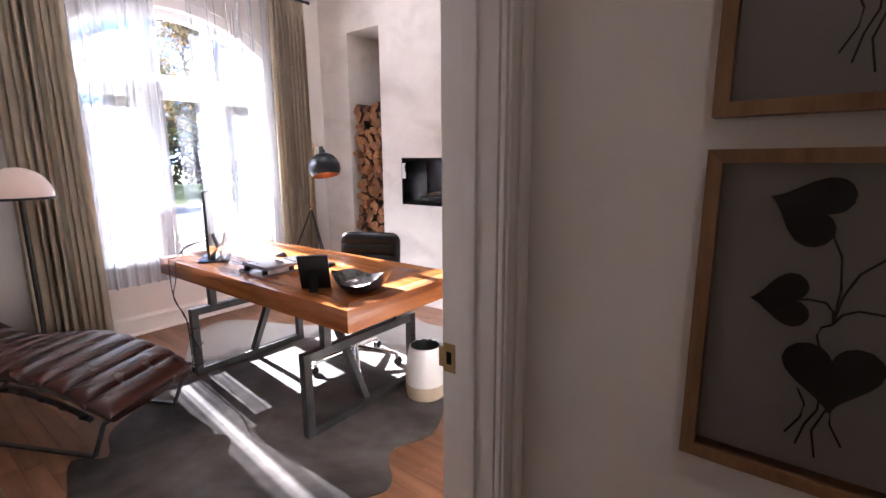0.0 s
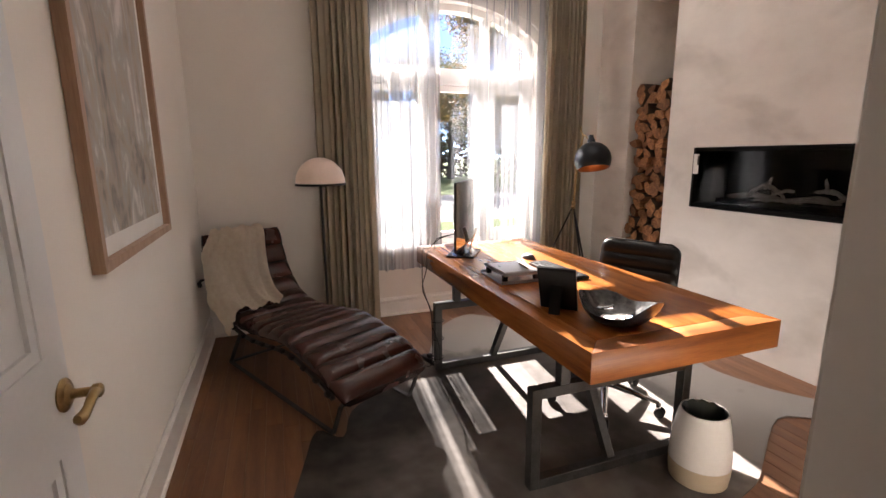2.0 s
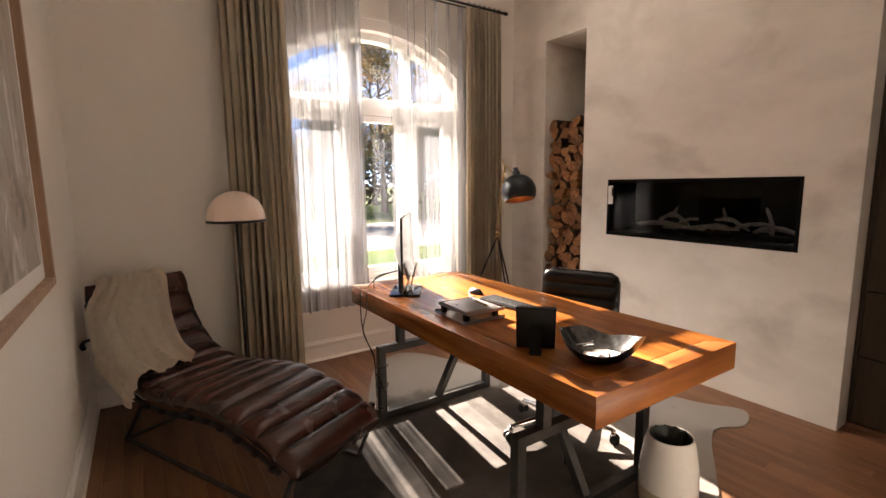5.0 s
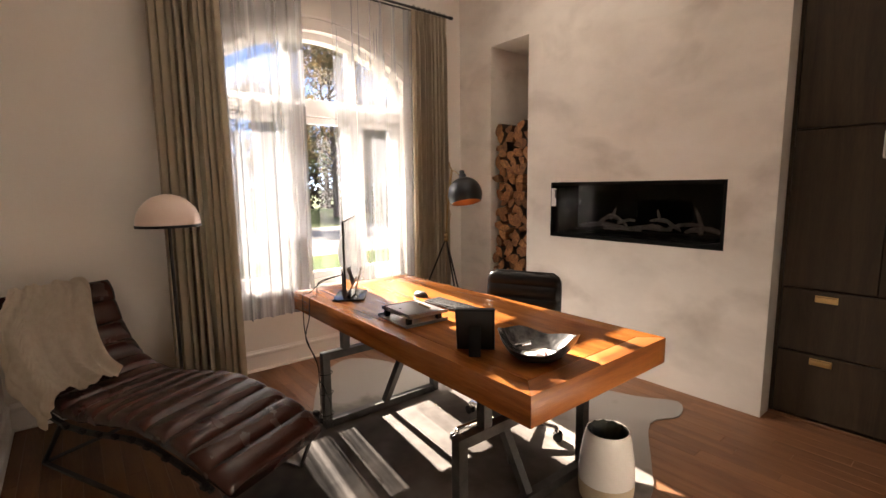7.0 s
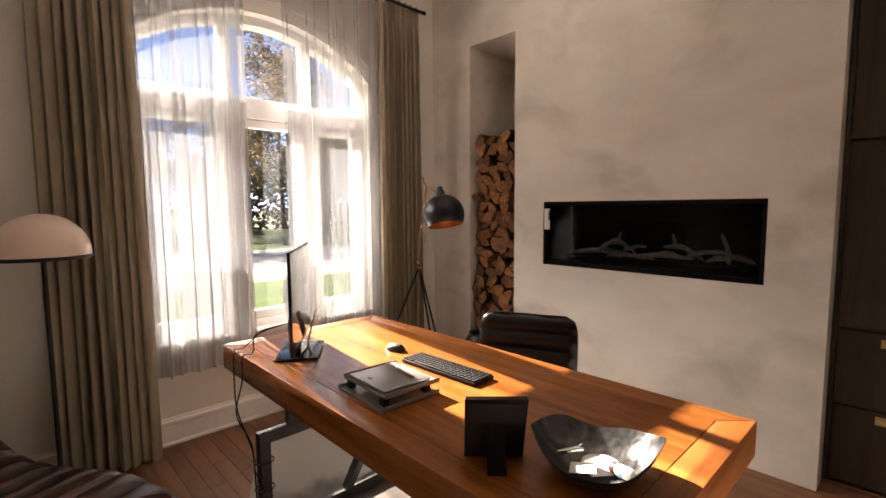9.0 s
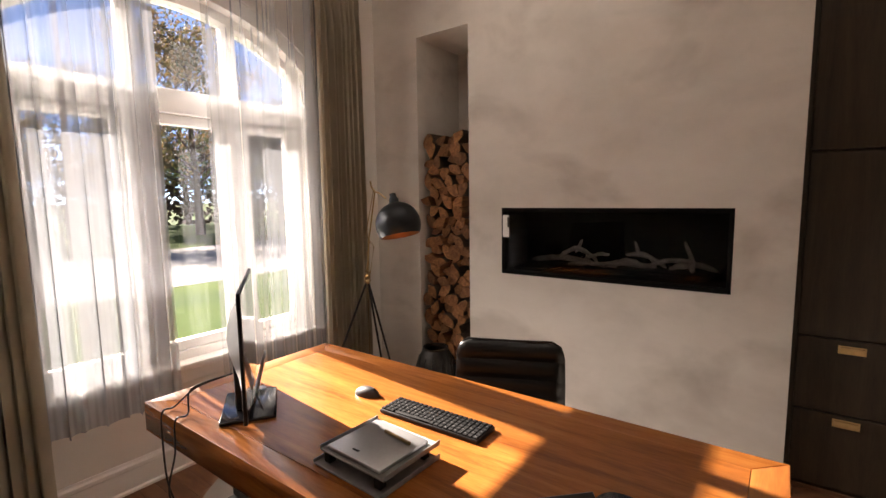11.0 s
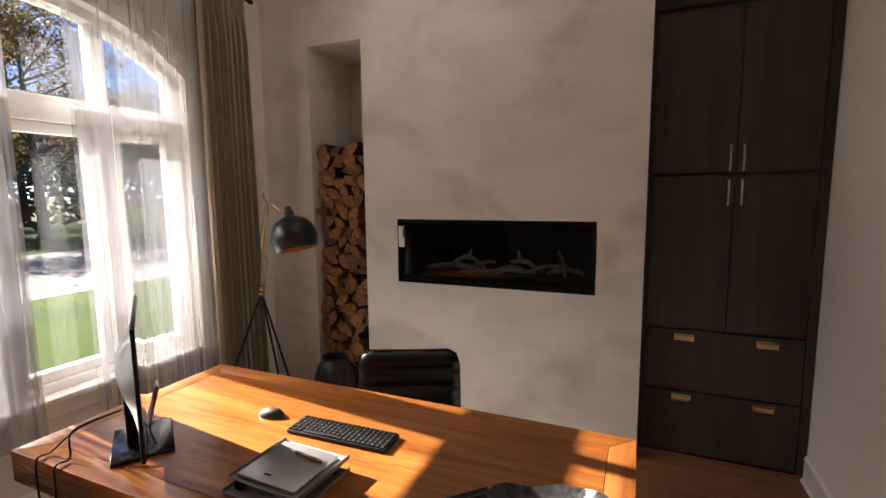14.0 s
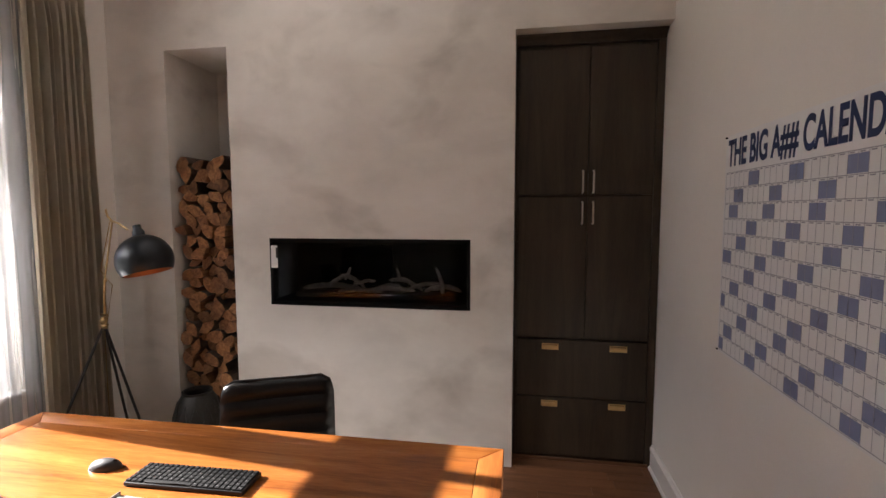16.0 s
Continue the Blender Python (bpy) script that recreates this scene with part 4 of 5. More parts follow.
flip = Matrix.Translation((-2.304, 2.663, 0)) @ Matrix.Diagonal((1, -1, 1, 1))
for z0 in (0.885, 1.47):
    pressed_plant(z0, flip, "walnut shadow box with dark pressed heart leaves")
lamp = thing("ceiling_light", "small round white ceiling light in the lobby", "ceiling light", pose(-1.7, 1.3, H))
part("rim", lathe(bmesh.new(), [(0.11, 0), (0.11, -0.03), (0.10, -0.035), (0.09, -0.03), (0.09, 0)], 28), BLACK, lamp)
part("diffuser", lathe(bmesh.new(), [(0.089, -0.002), (0.089, -0.03), (0.05, -0.045), (0, -0.048)], 28), emitter("lamp_glow", (1.0, 0.82, 0.66), 2.7), lamp, "glowing white diffuser")

# ---- rug ----
def smooth_loop(pts, n=4):
    """Rounded outline through the given corner points."""
    out = []
    k = len(pts)
    for i in range(k):
        p0, p1, p2, p3 = (Vector(pts[(i + j) % k]) for j in (-1, 0, 1, 2))
        for s in range(n):
            t = s / n
            out.append(0.5 * ((2 * p1) + (p2 - p0) * t + (2 * p0 - 5 * p1 + 4 * p2 - p3) * t * t + (3 * p1 - p0 - 3 * p2 + p3) * t ** 3))
    return out


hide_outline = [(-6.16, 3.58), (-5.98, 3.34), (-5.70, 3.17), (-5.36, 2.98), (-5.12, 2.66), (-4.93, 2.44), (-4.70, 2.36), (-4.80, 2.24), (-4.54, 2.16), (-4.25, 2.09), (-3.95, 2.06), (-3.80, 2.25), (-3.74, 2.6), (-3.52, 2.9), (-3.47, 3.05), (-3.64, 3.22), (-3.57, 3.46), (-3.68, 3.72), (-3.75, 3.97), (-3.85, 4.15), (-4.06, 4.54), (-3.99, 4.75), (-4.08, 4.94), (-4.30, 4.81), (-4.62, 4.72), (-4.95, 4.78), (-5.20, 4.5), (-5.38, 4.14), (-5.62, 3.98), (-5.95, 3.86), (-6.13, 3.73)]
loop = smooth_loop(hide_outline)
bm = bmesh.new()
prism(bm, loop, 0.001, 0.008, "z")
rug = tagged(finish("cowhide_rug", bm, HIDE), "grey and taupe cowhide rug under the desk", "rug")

# ---- desk ----
desk = thing("desk", "heavy orange-brown timber desk on stepped steel frames", "desk")
TX0, TX1, TY0, TY1, TZ, TB = -5.622, -3.69, 3.032, 3.888, 0.765, 0.655
fr = 0.085
part("tabletop", box((TX0 + fr, TY0 + fr, TB + 0.01), (TX1 - fr, TY1 - fr, TZ), 0.001), DESKWOOD, desk)
def mitred(outline):
    """An edge board with mitred ends and softly worn corners."""
    bm = prism(bmesh.new(), outline, TB, TZ, "z")
    bmesh.ops.bevel(bm, geom=list(bm.edges), offset=0.003, segments=2, profile=0.5, affect="EDGES")
    return bm


ix0, ix1, iy0, iy1 = TX0 + fr - 0.001, TX1 - fr + 0.001, TY0 + fr - 0.001, TY1 - fr + 0.001
for outline, mt in (([(TX0, TY0), (TX1, TY0), (ix1, iy0), (ix0, iy0)], DESKWOOD), ([(TX1, TY1), (TX0, TY1), (ix0, iy1), (ix1, iy1)], DESKWOOD), ([(TX0, TY1), (TX0, TY0), (ix0, iy0), (ix0, iy1)], DESKEND), ([(TX1, TY0), (TX1, TY1), (ix1, iy1), (ix1, iy0)], DESKEND)):
    part("edge_board", mitred(outline), mt, desk)
W = 0.045
for x, inner in ((-5.25, 1), (-4.055, -1)):
    ya, yb = 3.055, 3.845
    z1 = 0.44
    for a, b in (((x, ya, 0.009), (x, ya, z1 + W / 2)), ((x, yb, 0.009), (x, yb, z1 + W / 2)), ((x, ya + W / 2, 0.03), (x, yb - W / 2, 0.03)), ((x, ya + W / 2, z1), (x, yb - W / 2, z1)), ((x, ya + 0.13, z1 + W / 2), (x, ya + 0.13, TB)), ((x, yb - 0.13, z1 + W / 2), (x, yb - 0.13, TB))):
        part("leg_bar", beam(bmesh.new(), a, b, W, W), STEEL, desk, "burnished square steel bar")
    part("brace", beam(bmesh.new(), (x + inner * 0.005, 3.45, 0.05), (x + inner * 0.36, 3.45, TB + 0.005), 0.04, 0.04), STEEL, desk)

# ---- office chair ----
CA = 23.7
ch = thing("office_chair", "black padded leather swivel chair on chrome base", "chair", pose(-4.535, 3.80, 0.0, 0, 0, CA))


def pad(w, d, t, ribs, bulge):
    """A quilted pad lying in x (width) and y (length), thickness z, with cross channels."""
    bm = bmesh.new()
    n, k = ribs * 6, 14
    rows = []
    for i in range(n + 1):
        v = i / n
        rib = abs(math.sin(math.pi * v * ribs)) ** 0.5
        e = min(1, (min(v, 1 - v) * d) / 0.03)
        rows.append([bm.verts.new(((q / k - 0.5) * w * (0.96 + 0.04 * e), (v - 0.5) * d, t * 0.5 + (bulge * rib + t * 0.5 * math.sqrt(max(0.0, e))) * (1 - abs(2 * q / k - 1) ** 6))) for q in range(k + 1)])
    under = [[bm.verts.new((p.co.x, p.co.y, 0)) for p in r] for r in rows]
    for g, rev in ((rows, False), (under, True)):
        for a, b in zip(g, g[1:]):
            for q in range(k):
                f = (a[q], a[q + 1], b[q + 1], b[q])
                bm.faces.new(f[::-1] if rev else f)
    for i in range(n):
        bm.faces.new((rows[i][0], rows[i + 1][0], under[i + 1][0], under[i][0]))
        bm.faces.new((rows[i][k], under[i][k], under[i + 1][k], rows[i + 1][k]))
    for q in range(k):
        bm.faces.new((rows[0][q], under[0][q], under[0][q + 1], rows[0][q + 1]))
        bm.faces.new((rows[n][q], rows[n][q + 1], under[n][q + 1], under[n][q]))
    return bm


bm = pad(0.48, 0.46, 0.05, 5, 0.02)
bm.transform(pose(0, 0.02, 0.43))
part("seat", bm, JET, ch)
def back_pad(w, h, t, ribs, bulge, radius):
    """An upright pad with rounded top corners, cross channels on its front (-y) and a puckered rim."""
    bm = bmesh.new()
    cols, rows = 22, ribs * 6
    sides = []
    for face in (-1, 1):
        g = []
        for i in range(rows + 1):
            v = i / rows
            z = h * v
            inset = 0.0
            if z > h - radius:
                inset = radius - math.sqrt(max(0.0, radius ** 2 - (z - h + radius) ** 2))
            half = w / 2 - inset
            line = []
            for q in range(cols + 1):
                u = 2 * q / cols - 1
                rim = max(0.0, 1 - abs(u) ** 8) * max(0.0, 1 - (2 * v - 1) ** 12)
                rib = abs(math.sin(math.pi * v * ribs)) ** 0.6 if face < 0 else 0.6
                pucker = 0.0025 * math.sin(31 * u + 5 * v) * (1 - rim)
                line.append(bm.verts.new((half * u, face * (t * 0.22 + (t * 0.28 + bulge * rib) * rim ** 0.5) + 0.03 * (u * u - 1) * -0.4, z + pucker)))
            g.append(line)
        sides.append(g)
        for a, b in zip(g, g[1:]):
            for q in range(cols):
                bm.faces.new((a[q], a[q + 1], b[q + 1], b[q]))
    a, b = sides
    for i in range(rows):
        for q in (0, cols):
            bm.faces.new((a[i][q], a[i + 1][q], b[i + 1][q], b[i][q]))
    for q in range(cols):
        for i in (0, rows):
            bm.faces.new((a[i][q], a[i][q + 1], b[i][q + 1], b[i][q]))
    return bm


bm = back_pad(0.46, 0.40, 0.055, 5, 0.010, 0.055)
bm.transform(pose(0, 0.285, 0.487, -8, 0, 0))
part("backrest", bm, JET, ch)
for u in (-1, 1):
    part("piping", tube(bmesh.new(), [(u * 0.231, 0.284, 0.50), (u * 0.231, 0.315, 0.72), (u * 0.229, 0.328, 0.815), (u * 0.215, 0.334, 0.865), (u * 0.18, 0.337, 0.886), (0, 0.325, 0.888)], 0.005, 7), JET, ch, "black leather piping")
for sx in (-0.21, 0.21):
    part("back_frame", tube(bmesh.new(), [(sx * 0.8, 0.0, 0.42), (sx, 0.16, 0.425), (sx, 0.25, 0.45), (sx, 0.30, 0.52), (sx, 0.345, 0.83)], 0.011, 10), CHROME, ch, "chrome tube")
part("column", lathe(bmesh.new(), [(0, 0.10), (0.03, 0.10), (0.03, 0.22), (0.022, 0.22), (0.022, 0.40), (0.06, 0.405), (0.06, 0.43), (0, 0.43)], 20), CHROME, ch)
for k in range(5):
    a = radians(34 - CA + 72 * k)
    c0, s0 = math.cos(a), math.sin(a)
    part("base_arm", tube(bmesh.new(), [(0.02 * c0, 0.02 * s0, 0.125), (0.16 * c0, 0.16 * s0, 0.105), (0.29 * c0, 0.29 * s0, 0.085)], 0.016, 10, radii=[0.022, 0.018, 0.012]), CHROME, ch, "chrome base arm")
    cast = part("caster", box((-0.012, -0.018, 0.05), (0.012, 0.018, 0.085), 0.006, 2, pose(0.29 * c0, 0.29 * s0, 0, 0, 0, math.degrees(a))), CHROME, ch)
    for o in (-0.016, 0.016):
        part("wheel", lathe(bmesh.new(), [(0, -0.008), (0.018, -0.008), (0.026, -0.005), (0.027, 0), (0.026, 0.005), (0.018, 0.008), (0, 0.008)], 18, pose(0.29 * c0, 0.29 * s0, 0.035, 0, 0, math.degrees(a)) @ pose(0.008, o, 0, 90)), PLASTIC, cast)

# ---- chaise ----
AX = 26.5
chaise = thing("chaise_lounge", "dark brown channel-tufted leather chaise on steel skids", "chaise", pose(-6.266, 2.153, 0, 0, 0, AX))
CWID = 0.57
top_line = [(0.0, 0.87), (0.02, 0.76), (0.06, 0.655), (0.13, 0.545), (0.27, 0.43), (0.47, 0.385), (0.70, 0.40), (0.95, 0.432), (1.10, 0.43), (1.30, 0.39), (1.45, 0.345), (1.60, 0.272)]


def along(pts, n):
    """Even steps along a rounded open line."""
    v = [Vector(p) for p in pts]
    fine = []
    for i in range(len(v) - 1):
        p0, p1, p2, p3 = v[max(0, i - 1)], v[i], v[i + 1], v[min(len(v) - 1, i + 2)]
        for s in range(12):
            t = s / 12
            fine.append(0.5 * ((2 * p1) + (p2 - p0) * t + (2 * p0 - 5 * p1 + 4 * p2 - p3) * t * t + (3 * p1 - p0 - 3 * p2 + p3) * t ** 3))
    fine.append(v[-1])
    acc = [0.0]
    for a, b in zip(fine, fine[1:]):
        acc.append(acc[-1] + (b - a).length)
    out = []
    for k in range(n + 1):
        s = acc[-1] * k / n
        i = min(len(fine) - 2, max(0, int(np.searchsorted(acc, s)) - 1))
        out.append(fine[i].lerp(fine[i + 1], (s - acc[i]) / max(1e-9, acc[i + 1] - acc[i])))
    return out


ROLLS, SEG = 15, 8
NS = ROLLS * SEG
spine = along(top_line, NS)


def spine_at(i):
    p = spine[i]
    d = (spine[min(NS, i + 1)] - spine[max(0, i - 1)]).normalized()
    return p, Vector((-d.y, d.x))


def pad_ring(i, f, top=34, low=10):
    """Section of the pad at one station: a flat underside, full rounded sides and a channelled top; f is the place within a channel, 0 to 1."""
    p, nrm = spine_at(i)
    d = Vector((nrm.y, -nrm.x))
    groove = 1 - abs(math.sin(math.pi * f)) ** 0.42
    end = min(1.0, (NS - i) / 7.0, (i + 0.4) / 5.0)
    ring = []
    for q in range(top + 1):
        a = math.pi * q / top
        c, sn = math.cos(a), math.sin(a)
        v = CWID * 0.5 * (1 - math.copysign(abs(c) ** 0.32, c) * (0.93 + 0.07 * math.sqrt(end)))
        h = -0.045 + 0.066 * abs(sn) ** 0.62 * (0.55 + 0.45 * math.sqrt(end))
        mid = math.exp(-((v - CWID * 0.5) / 0.13) ** 2)
        crease = noise.noise(Vector((p.x * 7 + p.y * 5, v * 26, 3.1))) * (0.0025 + 0.005 * mid) * (1 - groove) * abs(sn)
        h += crease - groove * 0.024 * (0.35 + 0.65 * abs(sn) ** 2)
        sway = 0.004 * math.sin(5 * v + i * 0.11) * (1 - groove)
        ring.append((v, h, sway))
    for q in range(1, low):
        ring.append((CWID * (1 - q / low), -0.088 + 0.02 * (2 * q / low - 1) ** 8, 0.0))
    return [(p.x + nrm.x * h + d.x * w, -v, p.y + nrm.y * h + d.y * w) for v, h, w in ring]


for r in range(ROLLS):
    bm = bmesh.new()
    rings = [[bm.verts.new(co) for co in pad_ring(r * SEG + q, q / SEG)] for q in range(SEG + 1)]
    for a, b in zip(rings, rings[1:]):
        for q in range(len(a)):
            w = (q + 1) % len(a)
            bm.faces.new((a[q], a[w], b[w], b[q]))
    bm.faces.new(rings[0])
    bm.faces.new(rings[-1][::-1])
    part("cushion_roll", bm, BROWN, chaise)
for k in range(3, ROLLS):
    for v in (0.012, CWID - 0.012):
        p, nrm = spine_at(k * SEG)
        q = p - nrm * 0.098
        part("strap", box((-0.018, -0.012, -0.014), (0.018, 0.012, 0.006), 0.003, 1, pose(q.x, -v, q.y)), BLACK, chaise, "short dark leather strap")
for v in (0.03, CWID - 0.03):
    bm = bmesh.new()
    line = [(spine_at(i)[0] - spine_at(i)[1] * 0.106) for i in range(6, NS - 2, 6)]
    low = [(spine_at(i)[0] - spine_at(i)[1] * 0.122) for i in range(6, NS - 2, 6)]
    prism(bm, [(p.x, p.y) for p in line] + [(p.x, p.y) for p in reversed(low)], -v - 0.011, -v + 0.011, "y")
    part("side_rail", bm, STEEL, chaise)
    bm = bmesh.new()
    skid = [(1.53, 0.20), (1.45, 0.02), (0.20, 0.014), (0.42, 0.285)]
    for (a, za), (b, zb) in zip(skid, skid[1:]):
        beam(bm, (a, -v, za), (b, -v, zb), 0.024, 0.012)
    part("skid", bm, STEEL, chaise, "flat dark steel skid")
for s, z in ((0.20, 0.014), (1.53, 0.20)):
    part("cross_bar", beam(bmesh.new(), (s, -0.03, z), (s, -CWID + 0.03, z), 0.024, 0.012), STEEL, chaise)

part("tilt_knob", tube(bmesh.new(), [(-0.03, -CWID + 0.01, 0.56), (-0.035, -CWID - 0.03, 0.555), (-0.02, -CWID - 0.045, 0.54), (0.01, -CWID - 0.05, 0.53)], 0.012, 10, radii=[0.008, 0.009, 0.013, 0.014]), BLACK, chaise, "black tilt knob")

# knitted throw over the head of the chaise
throw = thing("throw_blanket", "cream cable-knit throw draped over the chaise head", "blanket", pose(-6.266, 2.153, 0, 0, 0, AX))
back = [(-0.10, 0.45), (-0.11, 0.62), (-0.11, 0.76), (-0.08, 0.85)]
front = [(p.x + nr.x * 0.040, p.y + nr.y * 0.040) for p, nr in (spine_at(i) for i in range(1, 58, 4))]
path = along(back + [(-0.02, 0.885)] + front, 60)
bm = bmesh.new()
grid = []
NU, NV = 150, 96
for i in range(NU + 1):
    u = i / NU
    row = []
    for q in range(NV + 1):
        v = q / NV
        k = u * (50.5 + 5.0 * v + 0.9 * math.sin(9 * v))
        k0 = min(59, int(k))
        p = path[k0].lerp(path[k0 + 1], k - k0)
        d = (path[min(60, k0 + 1)] - path[max(0, k0 - 1)]).normalized()
        nr = Vector((-d.y, d.x))
        wide = min(1.0, max(0.0, (u - 0.32) / 0.3))
        ac = 0.125 + 0.105 * u + (0.32 + 0.18 * wide * wide * (3 - 2 * wide)) * v + 0.008 * math.sin(9 * u + 3 * v)
        fold = 0.016 + 0.014 * math.sin(19 * v + 2.5 * u) * (0.15 + 1.2 * u) + 0.005 * math.sin(47 * v + 7 * u)
        rib = abs(math.sin(math.pi * 8 * v))
        fold += 0.0035 * rib ** 0.5 + 0.0028 * rib * math.sin(150 * u + (3 if int(8 * v) % 2 else -3) * math.sin(2 * math.pi * 8 * v))
        over = max(0.0, ac - CWID - 0.005)
        hang = min(1.0, over / 0.05)
        end = 0.03 * math.sin(5 * v) + 0.006 * math.sin(60 * v) if u > 0.985 else 0
        side = 0.022 * math.sin(26 * u + 2) * hang + 0.006 * rib * hang
        row.append(bm.verts.new((p.x + nr.x * fold * (1 - hang) + d.x * end, -min(ac, CWID + 0.014 + 0.30 * over) - max(0.0, side), p.y + nr.y * fold * (1 - 0.5 * hang) - over * 0.85)))
    grid.append(row)
for a, b in zip(grid, grid[1:]):
    for q in range(NV):
        bm.faces.new((a[q], a[q + 1], b[q + 1], b[q]))
bmesh.ops.solidify(bm, geom=list(bm.faces), thickness=0.010)
part("knit", bm, KNIT, throw)

# ---- lamps ----
dome = thing("floor_lamp", "floor lamp with a white dome shade and black stem", "floor lamp", pose(-6.06, 2.445, 0))
prof = [(0.178, 1.195)] + [(0.176 * math.cos(a), 1.203 + 0.178 * math.sin(a)) for a in [radians(x) for x in range(0, 91, 9)]]
inner = [(max(0, r - 0.004), z - 0.004) for r, z in reversed(prof)]
part("shade", lathe(bmesh.new(), prof[:-1] + [(0, 1.381)] + [(0, 1.377)] + inner[1:], 44), MILK, dome, "white opal dome")
part("rim", lathe(bmesh.new(), [(0.174, 1.183), (0.180, 1.183), (0.180, 1.199), (0.174, 1.199), (0.174, 1.183)], 44), BLACK, dome)
part("stem", tube(bmesh.new(), [(0, 0.0, 0.02), (0, 0, 1.30)], 0.010, 12), BLACK, dome)
part("base", lathe(bmesh.new(), [(0, 0), (0.13, 0), (0.13, 0.012), (0.125, 0.018), (0.015, 0.022), (0, 0.03)], 36), BLACK, dome)
part("bulb", lathe(bmesh.new(), [(0, 1.24), (0.025, 1.25), (0.03, 1.275), (0.018, 1.30), (0, 1.30)], 16), PAPER, dome)

tri = thing("tripod_lamp", "brass tripod floor lamp with a dark dome shade", "floor lamp")
J = Vector((-6.072, 4.635, 0.942))
for f in ((-6.24, 4.27, 0.012), (-5.86, 4.74, 0.012), (-6.17, 4.90, 0.012)):
    part("leg", tube(bmesh.new(), [J + (Vector(f) - J) * 0.02, f], 0.008, 8), BLACK, tri, "slim black tripod leg")
part("hub", lathe(bmesh.new(), [(0, -0.03), (0.016, -0.028), (0.022, -0.01), (0.014, 0.0), (0.02, 0.012), (0.022, 0.025), (0.012, 0.04), (0, 0.04)], 18, Matrix.Translation(J)), BRASS, tri)
for dz in (0.0, 0.055):
    part("thumb_screw", tube(bmesh.new(), [J + Vector((-0.03, 0.01, dz)), J + Vector((0.035, -0.01, dz))], 0.006, 8), BRASS, tri)
E1 = Vector((-6.055, 4.64, 1.205))
part("pole", tube(bmesh.new(), [J, E1], 0.0075, 10), BRASS, tri)
T1 = Vector((-5.965, 4.625, 1.55))
for o in (-0.016, 0.016):
    off = Vector((0.0, 0.0, 0)) + Vector((o, -o, 0)) * 1.2
    part("arm", tube(bmesh.new(), [E1 + off, T1 + off], 0.005, 8), BRASS, tri, "thin brass arm")
part("elbow", tube(bmesh.new(), [E1 + Vector((-0.035, 0.03, 0)), E1 + Vector((0.035, -0.03, 0))], 0.009, 10), BRASS, tri)
part("tip", tube(bmesh.new(), [T1 + Vector((-0.04, 0.0, 0.07)), T1 + Vector((-0.03, 0, 0.03)), T1 + Vector((0.0, 0, 0.0)), T1 + Vector((0.06, -0.02, -0.01)), Vector((-5.83, 4.585, 1.505))], 0.006, 8), BRASS, tri)
part("cord", tube(bmesh.new(), [T1 + Vector((-0.03, 0.02, 0.02)), E1 + Vector((-0.045, 0.02, 0.05)), E1 + Vector((0.05, 0, -0.03)), J + Vector((0.03, 0.0, 0.05)), J + Vector((0.0, 0, -0.06)), (-6.07, 4.63, 0.30), (-6.12, 4.70, 0.01)], 0.003, 6), BRASS, tri)
BC = Vector((-5.635, 4.483, 1.345))
R = 0.139
prof = [(R * math.sin(a), R * math.cos(a)) for a in [radians(x) for x in range(0, 123, 6)]]
inn = [(max(0.0, r - 0.004), z - 0.003 if z > 0 else z) for r, z in reversed(prof)]
axis = look(BC, BC + Vector((0.26, -0.05, -0.96)))
headm = axis
part("shade", lathe(bmesh.new(), prof, 40, headm), GUN, tri, "dark gunmetal dome")
part("shade_lining", lathe(bmesh.new(), inn, 40, headm), COPPER, tri, "copper-coloured lining")
part("neck", lathe(bmesh.new(), [(0.03, R - 0.006), (0.03, R + 0.02), (0.02, R + 0.035), (0.02, R + 0.055), (0, R + 0.055)], 18, headm), GUN, tri)

part("bulb", lathe(bmesh.new(), [(0, 0.07), (0.014, 0.068), (0.016, 0.04), (0.03, 0.01), (0.028, -0.012), (0.014, -0.028), (0, -0.032)], 18, headm), emitter("tripod bulb", (1.0, 0.6, 0.3), 0.25), tri, "warm glowing bulb")

# ---- waste bin ----
bin_ob = thing("waste_bin", "cream glazed stoneware bin with an unglazed base", "waste bin", pose(-3.868, 3.765, 0.006) @ Matrix.Diagonal((0.82, 0.82, 0.90, 1)))
part("glazed_body", lathe(bmesh.new(), [(0.148, 0.10), (0.149, 0.12), (0.142, 0.22), (0.126, 0.31), (0.115, 0.345), (0.112, 0.352), (0.106, 0.352), (0.105, 0.345), (0.108, 0.34)], 44), GLAZE, bin_ob)
part("clay_base", lathe(bmesh.new(), [(0, 0.0), (0.132, 0.0), (0.140, 0.006), (0.147, 0.06), (0.1485, 0.10)], 44), CLAY, bin_ob, "raw tan clay base")
part("lining", lathe(bmesh.new(), [(0.107, 0.343), (0.118, 0.30), (0.132, 0.2), (0.135, 0.08), (0, 0.03)], 44), LINER, bin_ob, "dark green inside")
bm = bmesh.new()
gv = []
for i in range(25):
    a = 1.2 + 2.6 * i / 24
    gv.append([bm.verts.new((0.103 * f * math.cos(a), 0.103 * f * math.sin(a), z)) for f, z in ((0.98, 0.30), (1.0, 0.352 + 0.004 * math.sin(1.3 * i)), (0.85, 0.340 + 0.004 * math.sin(0.9 * i)), (0.6, 0.26))])
for a, b in zip(gv, gv[1:]):
    for q in range(3):
        bm.faces.new((a[q], a[q + 1], b[q + 1], b[q]))
part("bag", bm, LINER, bin_ob, "dark green bag")

